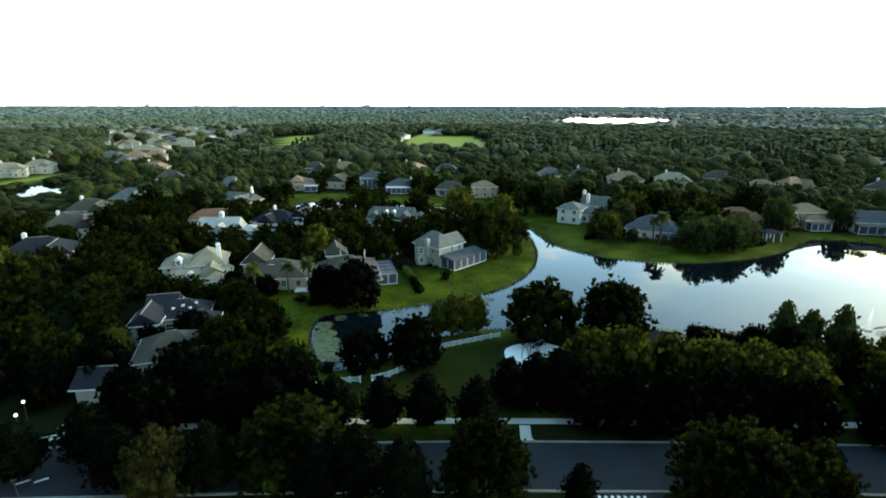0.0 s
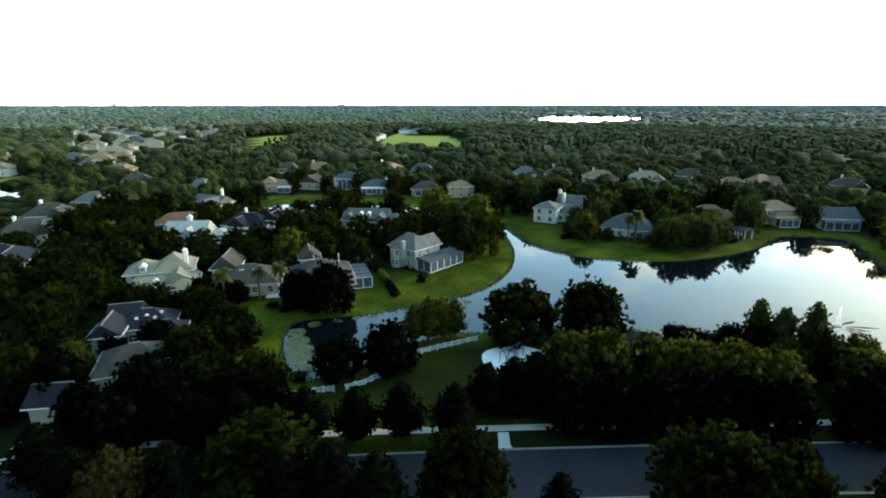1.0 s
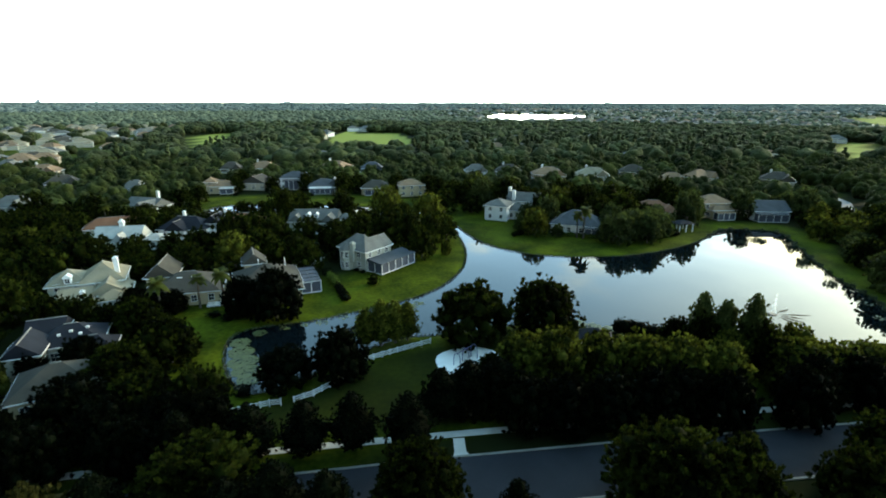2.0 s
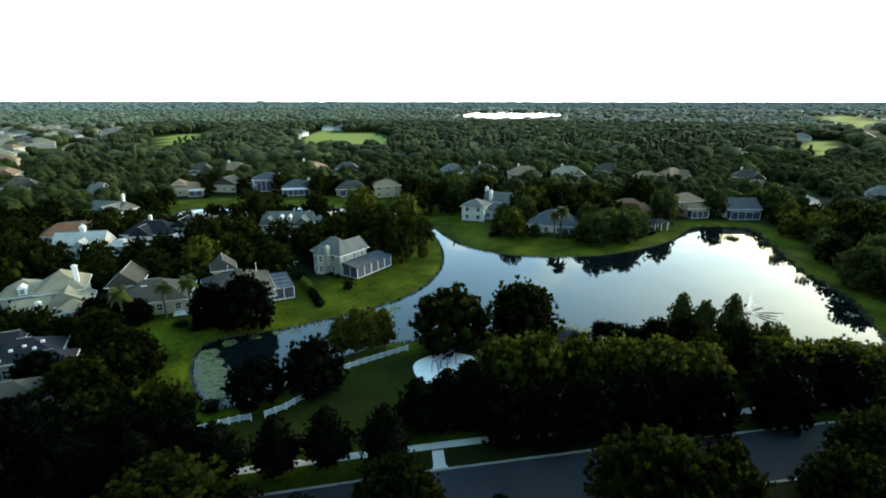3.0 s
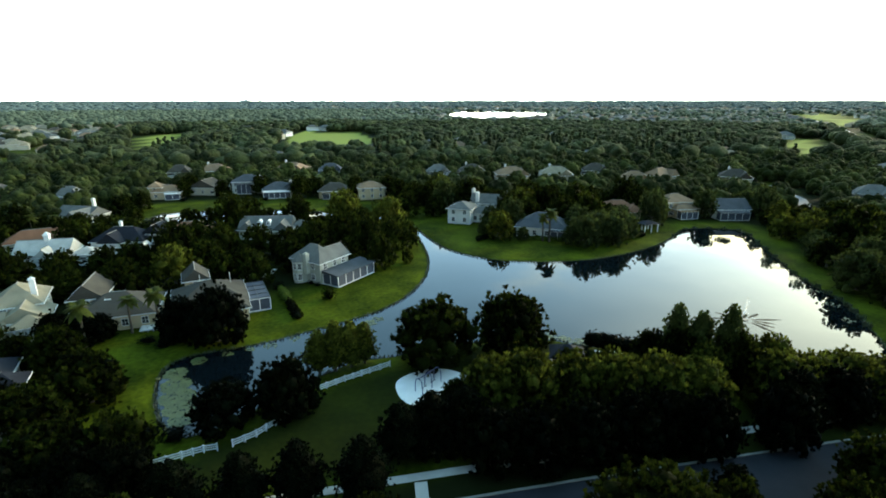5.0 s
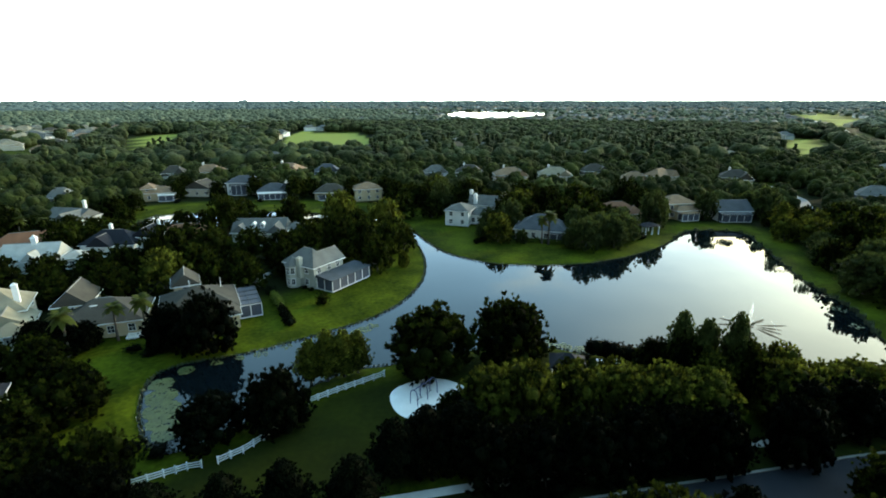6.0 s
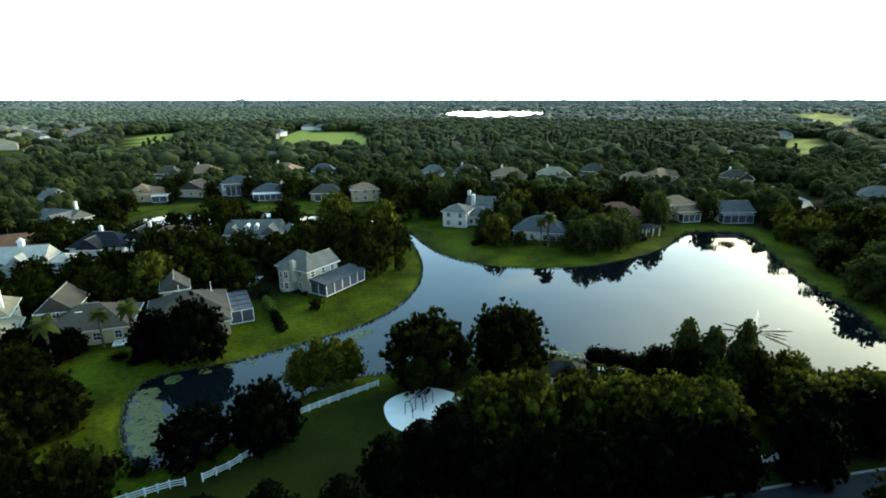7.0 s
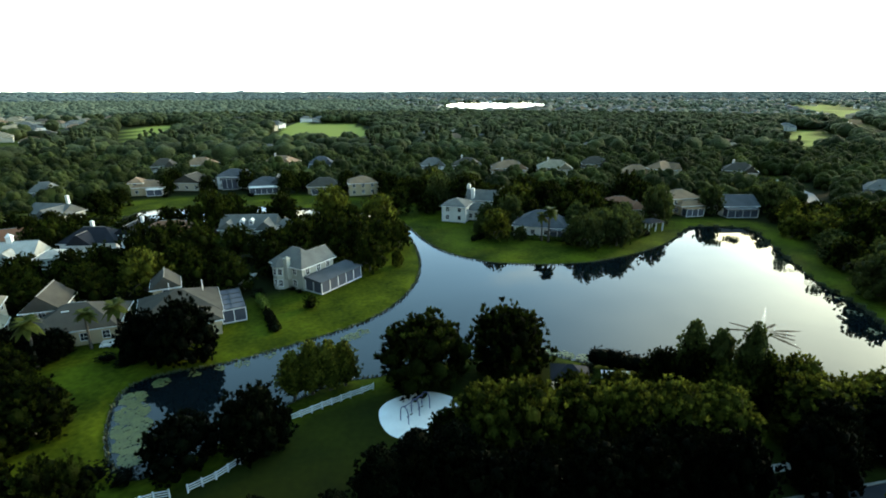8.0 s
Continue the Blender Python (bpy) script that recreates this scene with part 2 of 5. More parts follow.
def water_material():
    m = bpy.data.materials.new("lake_water")
    m.use_nodes = True
    n, l = m.node_tree.nodes, m.node_tree.links
    p = n["Principled BSDF"]
    p.inputs["Base Color"].default_value = (0.0015, 0.004, 0.006, 1)
    p.inputs["Roughness"].default_value, p.inputs["IOR"].default_value = 0.02, 1.333
    tc, no, b = n.new("ShaderNodeTexCoord"), n.new("ShaderNodeTexNoise"), n.new("ShaderNodeBump")
    no.inputs["Scale"].default_value, no.inputs["Detail"].default_value = 0.8, 3
    b.inputs["Strength"].default_value, b.inputs["Distance"].default_value = 0.05, 0.02
    l.new(tc.outputs["Object"], no.inputs["Vector"])
    l.new(no.outputs["Fac"], b.inputs["Height"])
    l.new(b.outputs["Normal"], p.inputs["Normal"])
    return m


WATER = water_material()
# a dark colour without gloss stands in for the broken sky reflection
RUFFLED = glassy("ruffled_water", (0.018, 0.019, 0.016), 0.6)
RUFFLED.node_tree.nodes["Principled BSDF"].inputs["Specular IOR Level"].default_value = 0.03


def ground_material():
    """Mown grass, paler fields, leaf litter in the woods and painted tree shade."""
    m = material("grass_litter_and_shade", (0.006, 0.014, 0.0015), (0.078, 0.098, 0.007), 0.9, 0.09, 1.1, 0.6, spec=0.02, distance=0.08, contrast=1.3)
    n, l = m.node_tree.nodes, m.node_tree.links
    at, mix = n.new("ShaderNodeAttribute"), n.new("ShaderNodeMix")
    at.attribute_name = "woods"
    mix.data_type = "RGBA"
    # litter colour, deepened to stand in for the shade under trees
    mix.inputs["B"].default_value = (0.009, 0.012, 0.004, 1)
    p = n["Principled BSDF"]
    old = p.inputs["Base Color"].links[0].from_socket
    field_mix, fields = n.new("ShaderNodeMapRange"), n.new("ShaderNodeMix")
    field_mix.inputs["From Min"].default_value, field_mix.inputs["From Max"].default_value = 0.0, -1.0
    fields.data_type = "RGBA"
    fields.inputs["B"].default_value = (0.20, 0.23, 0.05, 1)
    l.new(at.outputs["Fac"], field_mix.inputs["Value"])
    l.new(field_mix.outputs[0], fields.inputs["Factor"])
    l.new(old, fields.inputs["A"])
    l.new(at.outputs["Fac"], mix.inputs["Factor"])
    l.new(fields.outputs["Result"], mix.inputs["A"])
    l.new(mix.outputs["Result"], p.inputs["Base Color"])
    return m


GROUND = ground_material()


# ---- mesh helpers: a geometry is (vertices, faces) ----
def joined(geos):
    vs, fs = [], []
    for v, f in geos:
        k = len(vs)
        vs += [tuple(p) for p in v]
        fs += [tuple(i + k for i in face) for face in f]
    return vs, fs


def moved(geo, m):
    return [tuple(m @ Vector(v)) for v in geo[0]], geo[1]


def box(cx, cy, z0, sx, sy, sz, yaw=0.0):
    c, s = math.cos(yaw), math.sin(yaw)
    vs = []
    for z in (z0, z0 + sz):
        for ax, ay in ((-1, -1), (1, -1), (1, 1), (-1, 1)):
            x, y = ax * sx / 2, ay * sy / 2
            vs.append((cx + c * x - s * y, cy + s * x + c * y, z))
    return vs, [(3, 2, 1, 0), (4, 5, 6, 7), (0, 1, 5, 4), (1, 2, 6, 5), (2, 3, 7, 6), (3, 0, 4, 7)]


def tube(points, radii, sides=6, cap=True):
    vs, fs = [], []
    pts = [Vector(p) for p in points]
    for i, p in enumerate(pts):
        d = (pts[min(i + 1, len(pts) - 1)] - pts[max(i - 1, 0)]).normalized()
        a = d.orthogonal().normalized() if abs(d.z) < 0.95 else d.cross(Vector((1, 0, 0))).normalized()
        b = d.cross(a)
        r = radii[i] if isinstance(radii, (list, tuple)) else radii
        for k in range(sides):
            t = 2 * math.pi * k / sides
            vs.append(tuple(p + r * (math.cos(t) * a + math.sin(t) * b)))
    for i in range(len(pts) - 1):
        for k in range(sides):
            k2 = (k + 1) % sides
            fs.append((i * sides + k, i * sides + k2, (i + 1) * sides + k2, (i + 1) * sides + k))
    if cap:
        fs += [tuple(range(sides))[::-1], tuple(range((len(pts) - 1) * sides, len(pts) * sides))]
    return vs, fs


def sheet(outline, z0, z1):
    """A flat slab with that outline, from z0 to z1."""
    n = len(outline)
    vs = [(x, y, z0) for x, y in outline] + [(x, y, z1) for x, y in outline]
    return vs, [tuple(range(n, 2 * n)), tuple(range(n))[::-1]] + [(i, (i + 1) % n, n + (i + 1) % n, n + i) for i in range(n)]


def mesh_of(name, geo, mat, smooth=False):
    me = bpy.data.meshes.new(name)
    me.from_pydata(geo[0], [], geo[1])
    me.materials.append(mat)
    if smooth:
        me.polygons.foreach_set("use_smooth", [True] * len(me.polygons))
    me.update()
    return me


def part(name, geo, mat, parent=None, label="", smooth=False):
    ob = new(name, mesh_of(name, geo, mat, smooth))
    if parent is not None:
        ob.parent = parent
    return tagged(ob, label)


def empty(name, m, label, category, group=""):
    ob = new(name)
    ob.matrix_basis = m
    return tagged(ob, label, category, group)


# ---- the lake's outline, the lawns and the ground ----
LAKE = [(-28.3, 69.5), (-30.9, 72), (-33.6, 76.3), (-35.5, 80.5), (-36.8, 85), (-37.3, 89), (-36, 92.2), (-33.1, 93.6), (-29.5, 94.5), (-22.9, 96.2),
        (-16.1, 99.8), (-9.6, 103.2), (-2.8, 107.3), (1.3, 111.2), (5.8, 116.8), (10.6, 127.5), (13, 139), (13.4, 148.6), (13, 160), (11.6, 170), (4, 182), (-12, 194), (-35, 197), (-60, 193), (-80, 190),
        (-90, 200), (-87, 220), (-64, 220), (-46, 220), (-27, 216), (-8, 205), (6, 198), (12, 184), (15.8, 165), (20.7, 152), (26.5, 145.5), (32.2, 140.8),
        (41, 138.3), (51, 137), (61.5, 138.2), (75, 143), (88, 150.5), (99.5, 161), (107, 168.5), (117, 167.5), (126, 163), (119, 147), (112.5, 131.5),
        (106.5, 118), (105, 109), (103.3, 101), (100.5, 95), (96.5, 88), (90.5, 78), (86, 70), (80, 66), (70, 70), (60, 77), (50, 84), (42, 87), (36.5, 88),
        (31, 92), (24, 93), (16, 92), (7, 90), (0.5, 88.3), (-4.5, 87.8), (-9, 85), (-14, 80), (-20, 74), (-25, 70)]


def rounded(poly, times=2):
    for _ in range(times):
        out = []
        for (ax, ay), (bx, by) in zip(poly, poly[1:] + poly[:1]):
            out += [(0.75 * ax + 0.25 * bx, 0.75 * ay + 0.25 * by), (0.25 * ax + 0.75 * bx, 0.25 * ay + 0.75 * by)]
        poly = out
    return poly


LAKE_SHORE = rounded(LAKE, 1)


def depth_inside(x, y, poly):
    """Signed distance to a polygon's edge, positive inside, for arrays."""
    x, y = np.asarray(x, float), np.asarray(y, float)
    best, inside = np.full(x.shape, 1e9), np.zeros(x.shape, bool)
    for (ax, ay), (bx, by) in zip(poly, poly[1:] + poly[:1]):
        dx, dy = bx - ax, by - ay
        t = np.clip(((x - ax) * dx + (y - ay) * dy) / (dx * dx + dy * dy), 0, 1)
        best = np.minimum(best, np.hypot(x - ax - t * dx, y - ay - t * dy))
        if dy:
            inside ^= ((ay > y) != (by > y)) & (x < dx * (y - ay) / dy + ax)
    return np.where(inside, best, -best)


FIELD_WEST = [(-188, 415), (-228, 520), (-300, 690), (-262, 745), (-222, 640), (-178, 440)]
FIELD_MID = [(-84, 455), (-112, 670), (-108, 790), (-26, 726), (-6, 617), (-10, 455)]
FIELD_EAST = [(322, 360), (425, 505), (490, 560), (482, 520), (376, 380)]
VILLAGE_WEST = [(-250, 300), (-560, 660), (-640, 900), (-380, 880), (-330, 700), (-260, 480), (-225, 340)]
VILLAGE_EAST = [(150, 1000), (40, 1500), (200, 2700), (1400, 2400), (2000, 1700), (1250, 1000), (700, 760), (400, 900)]
LAKE_FRONT = [(150, 960), (187, 1404), (250, 1700), (330, 1900), (485, 1935), (560, 1700), (548, 1560), (376, 1150), (310, 980)]
LAWN_WEST = [(-257, 236), (-263, 261), (-262, 277), (-272, 309), (-283, 299), (-288, 277), (-280, 256), (-268, 236)]
LAWN_COURT = [(-230, 257), (-216, 252), (-243, 288), (-247, 277)]
POND_WEST = [(-222, 206), (-212, 222), (-238, 258), (-252, 252), (-246, 230), (-233, 208)]
FAR_LAKE = [(187, 1404), (250, 1700), (330, 1900), (485, 1935), (560, 1700), (548, 1560), (376, 1270), (300, 1225), (239, 1164), (204, 1273)]
PARK = [(-30, 58), (-26, 66), (-15, 72), (-8, 82), (2, 88), (16, 91), (30, 92), (40, 86), (52, 80), (40, 72), (14, 70), (10, 60), (-5, 57)]
LAWN_EAST = [(205, 262), (190, 250), (180, 225), (168, 214), (176, 208), (196, 222), (216, 255)]
FIELD_FAR = [(1180, 1330), (1320, 1400), (1090, 1030), (800, 800), (790, 830), (930, 1010)]
ROAD_FAR_CUT = [(430, 392), (456, 392), (575, 545), (790, 795), (1230, 1390), (1190, 1400), (765, 800), (552, 548)]
OPEN_LAND = [FIELD_WEST, FIELD_MID, FIELD_EAST, FIELD_FAR, ROAD_FAR_CUT, LAWN_WEST, LAWN_COURT, PARK, LAWN_EAST]
WATER_LEVEL = -0.35


def smoothed(v, a, b):
    t = np.clip((np.asarray(v, float) - a) / (b - a), 0, 1)
    return t * t * (3 - 2 * t)


def terrain(x, y):
    d = depth_inside(x, y, LAKE_SHORE)
    z = np.where(d > 0, WATER_LEVEL - np.minimum(d * 0.4, 1.8), WATER_LEVEL * (1 - smoothed(-d, 0, 2.2)))
    r = np.hypot(x, y)
    return z + 28.0 * smoothed(r, 1500, 5600) / smoothed(4900, 1500, 5600)


def axis(lo, hi, step, far_lo, far_hi, grow=1.13):
    mid = list(np.arange(lo, hi + step / 2, step))
    up, d = [], step
    while (up or mid)[-1] < far_hi:
        d *= grow
        up.append((up or mid)[-1] + d)
    down, d = [], step
    while (down or [mid[0]])[-1] > far_lo:
        d *= grow
        down.append((down or [mid[0]])[-1] - d)
    return np.array(down[::-1] + mid + up)


def build_ground():
    xs, ys = axis(-100, 140, 1.0, -4600, 4600), axis(35, 230, 1.0, -500, 4700)
    gx, gy = np.meshgrid(xs, ys)
    fx, fy = gx.ravel(), gy.ravel()
    z = terrain(fx, fy)
    w, h = len(xs), len(ys)
    i = np.arange(w * h).reshape(h, w)
    faces = np.stack([i[:-1, :-1], i[:-1, 1:], i[1:, 1:], i[1:, :-1]], -1).reshape(-1, 4)
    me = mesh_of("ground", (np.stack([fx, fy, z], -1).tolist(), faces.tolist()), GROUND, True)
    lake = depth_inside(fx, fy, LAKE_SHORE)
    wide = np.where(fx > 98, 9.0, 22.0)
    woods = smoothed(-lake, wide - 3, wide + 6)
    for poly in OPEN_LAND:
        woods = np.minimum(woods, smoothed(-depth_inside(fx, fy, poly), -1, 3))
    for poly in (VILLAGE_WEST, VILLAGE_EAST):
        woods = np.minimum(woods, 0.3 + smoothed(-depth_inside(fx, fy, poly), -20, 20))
    # the park lawn is darkened to paint the shade of its trees
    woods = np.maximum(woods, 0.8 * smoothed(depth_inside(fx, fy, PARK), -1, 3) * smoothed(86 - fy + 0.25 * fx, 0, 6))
    # the shaded street verge is darkened in the same mask
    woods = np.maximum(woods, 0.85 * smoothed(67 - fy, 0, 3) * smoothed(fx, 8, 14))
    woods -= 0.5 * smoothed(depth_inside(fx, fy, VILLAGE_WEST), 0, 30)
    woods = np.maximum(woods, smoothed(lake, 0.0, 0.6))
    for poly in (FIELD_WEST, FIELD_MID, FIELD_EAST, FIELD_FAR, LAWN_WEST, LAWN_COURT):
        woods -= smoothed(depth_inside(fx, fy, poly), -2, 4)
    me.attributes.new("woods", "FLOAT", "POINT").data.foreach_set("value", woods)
    tagged(new("ground", me), "mown green lawns and woodland floor with painted shade round the lake", "ground", kind="structure")


build_ground()


def water_sheet(name, outline, z, label):
    tagged(part(name, (([(x, y, z) for x, y in outline]), [tuple(range(len(outline)))]), WATER), label, "lake", kind="structure")


water_sheet("water_lake", [(-95, 62), (130, 62), (130, 224), (-95, 224)], WATER_LEVEL, "calm dark lake water mirroring the pale sky")
water_sheet("water_pond", rounded(POND_WEST), 0.12, "small pond mirroring the sky between lawns")
water_sheet("water_far_lake", rounded(FAR_LAKE), 4.0, "bright distant lake beyond the woods")


# ---- road, pavement ----
def ribbon(points, width, z0, z1):
    left, right = [], []
    pts = [Vector(p) for p in points]
    for i, p in enumerate(pts):
        d = (pts[min(i + 1, len(pts) - 1)] - pts[max(i - 1, 0)]).normalized()
        s = Vector((-d.y, d.x)) * width / 2
        left.append(tuple(p + s))
        right.append(tuple(p - s))
    geos = []
    for i in range(len(pts) - 1):
        geos.append(sheet([right[i], right[i + 1], left[i + 1], left[i]], z0, z1))
    return joined(geos)


ROAD_LINE = [(-160, 26), (-100, 36), (-62, 41.2), (-30, 45.2), (0, 48.4), (25, 50.5), (60, 52.8), (120, 55)]
WALK_LINE = [(-100, 34), (-72, 40.5), (-64, 45.3), (-58, 49.2), (-48, 51.5), (-20.5, 55.4), (-7.9, 56.7), (9, 58.2), (43, 60.4), (49.5, 61), (90, 63), (130, 65)]
tagged(part("road", ribbon(ROAD_LINE, 8.6, -0.02, 0.03), ASPHALT), "dark asphalt residential street", "road", kind="structure")
tagged(part("kerb_far", ribbon([(x - 0.1, y + 4.45) for x, y in ROAD_LINE], 0.32, -0.05, 0.14), KERB), "grey concrete kerb", "kerb", kind="structure")
tagged(part("kerb_near", ribbon([(x + 0.1, y - 4.45) for x, y in ROAD_LINE], 0.32, -0.05, 0.14), KERB), "grey concrete kerb", "kerb", kind="structure")
tagged(part("pavement", ribbon(WALK_LINE, 1.25, -0.02, 0.06), CONCRETE), "pale concrete sidewalk", "pavement", kind="structure")
tagged(part("pavement_link", joined([ribbon([(3.9, 56.8), (3.9, 54.2)], 1.5, -0.02, 0.05), sheet([(2.9, 53.1), (5.1, 53.3), (4.65, 54.2), (3.15, 54.2)], -0.02, 0.05)]), CONCRETE),
       "short concrete path from sidewalk to kerb", "pavement", kind="structure")


# ---- trees ----
def blob(rng, r, squash=1.0, level=1, rough=0.25):
    """A lumpy closed clump."""
    bm = bmesh.new()
    bmesh.ops.create_icosphere(bm, subdivisions=level, radius=1)
    off = Vector((rng.uniform(0, 99), rng.uniform(0, 99), rng.uniform(0, 99)))
    vs = []
    for v in bm.verts:
        k = r * (1 + rough * noise.noise(v.co * 1.8 + off) * 1.6)
        vs.append((v.co.x * k, v.co.y * k, v.co.z * k * squash))
    fs = [tuple(v.index for v in f.verts) for f in bm.faces]
    bm.free()
    return vs, fs


def rosette(vs, fs, rng, p, axis, size, blades, slim=0.2, tiers=1):
    """A plume of leaves fanned in tiers round one twig's end."""
    e0 = axis.orthogonal().normalized()
    k0, turn = len(vs), rng.uniform(0, 6.283)
    vs.append(tuple(p - axis * size * 0.25))
    for b in range(blades * tiers):
        lift = b // blades
        e = e0.copy()
        e.rotate(Matrix.Rotation(turn + 6.283 * b / blades + 0.6 * lift + rng.uniform(-0.3, 0.3), 3, axis))
        s = size * rng.uniform(0.7, 1.3) * (1 - 0.25 * lift)
        q = p + axis * size * 0.5 * lift
        u = (axis * rng.uniform(0.3, 1.2) + e * 0.8).normalized()
        v = axis.cross(e) * s * slim * rng.uniform(0.8, 1.3)
        k = len(vs)
        vs += [tuple(q + u * s * 0.55 + v), tuple(q + u * s), tuple(q + u * s * 0.55 - v)]
        fs.append((k0, k, k + 1, k + 2))


def leaves(rng, centres, count, size, blades=5, slim=0.24, tiers=1):
    """Leaf tufts over lumps of (centre, radius), more of them on top."""
    vs, fs = [], []
    weights = [r * r for _, r in centres]
    for (c, r), w in zip(centres, weights):
        for _ in range(max(1, round(count * w / sum(weights)))):
            while True:
                d = Vector((rng.gauss(0, 1), rng.gauss(0, 1), rng.gauss(0.35, 1)))
                if d.length > 0.2:
                    break
            d.normalize()
            p = Vector(c) + d * r * (rng.uniform(0.80, 1.16) + 0.35 * noise.noise((Vector(c) + d * r) * 1.1))
            axis = (d * 0.7 + Vector((rng.uniform(-0.3, 0.3), rng.uniform(-0.3, 0.3), rng.uniform(0.3, 1.1)))).normalized()
            rosette(vs, fs, rng, p, axis, size * rng.uniform(0.7, 1.3), blades, slim, tiers)
    return vs, fs


def limbs(rng, height, targets, thick):
    trunk_top = Vector((rng.uniform(-0.2, 0.2), rng.uniform(-0.2, 0.2), height))
    geos = [tube([(0, 0, -0.3), (0, 0, 0.3), (0.05, 0, height * 0.5), trunk_top], [thick * 1.5, thick * 1.05, thick * 0.85, thick * 0.6], 7)]
    for t in targets:
        t = Vector(t)
        midp = trunk_top.lerp(t, 0.5) + Vector((0, 0, 0.3))
        geos.append(tube([trunk_top - Vector((0, 0, height * 0.25)), midp, t], [thick * 0.5, thick * 0.32, thick * 0.12], 5))
    return joined(geos)


def crown_lumps(rng, kind):
    """Lumps of a crown of radius about 5; oaks are about 7 high, the rest 10."""
    out = []
    if kind == "oak":
        out.append(((0, 0, 3.6), 3.0))
        for n, z, q, lo, hi in ((9, 0.9, 3.4, 0.7, 1.1), (10, 1.9, 3.8, 0.9, 1.4), (10, 3.3, 3.6, 1.0, 1.6), (8, 4.7, 2.7, 1.0, 1.6), (5, 5.7, 1.4, 0.9, 1.4)):
            turn = rng.uniform(0, 6)
            for i in range(n):
                a, k = turn + 6.283 * i / n + rng.uniform(-0.25, 0.25), q * rng.uniform(0.8, 1.12)
                out.append(((math.cos(a) * k, math.sin(a) * k, z + rng.uniform(-0.5, 0.5)), rng.uniform(lo, hi)))
        out.append(((rng.uniform(-0.6, 0.6), rng.uniform(-0.6, 0.6), 6.1), rng.uniform(0.9, 1.1)))
    elif kind == "magnolia":
        for i in range(13):
            z = 1.6 + i * 0.62
            q = 2.9 * math.sin(min(1, (10.2 - z) / 6.5) * 1.5) * rng.uniform(0.5, 0.75)
            a = 2.4 * i
            out.append(((math.cos(a) * q, math.sin(a) * q, z), rng.uniform(1.3, 1.9) * min(1, (10.6 - z) / 3.2)))
        out.append(((0, 0, 4.5), 2.6))
    elif kind == "cypress":
        for i in range(12):
            z = 1.3 + i * 0.72
            w = 2.3 * min(1, (10.4 - z) / 5.5)
            a = 2.4 * i
            out.append(((math.cos(a) * w * 0.42, math.sin(a) * w * 0.42, z), max(0.4, w * rng.uniform(0.55, 0.75))))
    else:
        for i in range(7):
            a, q = 2.4 * i, rng.uniform(0.6, 2.2)
            out.append(((math.cos(a) * q, math.sin(a) * q, rng.uniform(1.0, 6.5)), rng.uniform(2.2, 3.2)))
    return out


def spire(rng, kind, count):
    """An upright crown, 10 high: a lumpy core and leaf clusters over it."""
    def width(z):
        t = (z - 0.8) / 9.2
        if kind == "cypress":
            return 2.7 * min(1, 3.5 * t + 0.25) * (1 - t ** 2.4) ** 0.7 + 0.05
        return 4.1 * min(1, 2.6 * t + 0.3) * (1 - t ** 1.7) ** 0.8 + 0.05
    off = Vector((rng.uniform(0, 50), rng.uniform(0, 50), 0))

    def at(a, z, f):
        d = Vector((math.cos(a), math.sin(a), 0))
        r = width(z) * (f + 0.55 * noise.noise(Vector((d.x * 1.8, d.y * 1.8, z * 0.8)) + off) + 0.40 * noise.noise(Vector((d.x * 4, d.y * 4, z * 1.9)) + off))
        return Vector((d.x * r, d.y * r, z))
    n, m = 14, 14
    vs = [tuple(at(6.283 * k / n, 0.85 + 9.05 * j / m, 0.78)) for j in range(m + 1) for k in range(n)]
    fs = [(j * n + k, j * n + (k + 1) % n, (j + 1) * n + (k + 1) % n, (j + 1) * n + k) for j in range(m) for k in range(n)] + [tuple(range(n))[::-1], tuple(range(m * n, (m + 1) * n))]
    lv, lf = [], []
    while len(lf) < count:
        z = rng.uniform(0.8, 9.95)
        if rng.random() > width(z) / 4.1 + 0.08:
            continue
        a = rng.uniform(0, 6.283)
        p = at(a, z, rng.uniform(0.78, 1.12))
        axis = (Vector((math.cos(a), math.sin(a), 0.5)) + Vector((rng.uniform(-0.6, 0.6), rng.uniform(-0.6, 0.6), rng.uniform(-0.1, 1)))).normalized()
        rosette(lv, lf, rng, p, axis, rng.uniform(0.26, 0.50), 5, 0.30)
    return (vs, fs), (lv, lf)


TREE_LABEL = {"oak": "broad live oak with a dense dark green crown", "magnolia": "dark upright magnolia by the sidewalk",
              "cypress": "narrow pointed cypress standing by the lake", "yellow": "small oak with yellowing leaves",
              "shrub": "low rounded green shrub"}
protos = {}


def copy_scaled(ob, m):
    """A copy whose size is that of m alone."""
    return copy_thing(ob, m @ Matrix.Diagonal((1 / ob.scale.x, 1 / ob.scale.y, 1 / ob.scale.z, 1)))


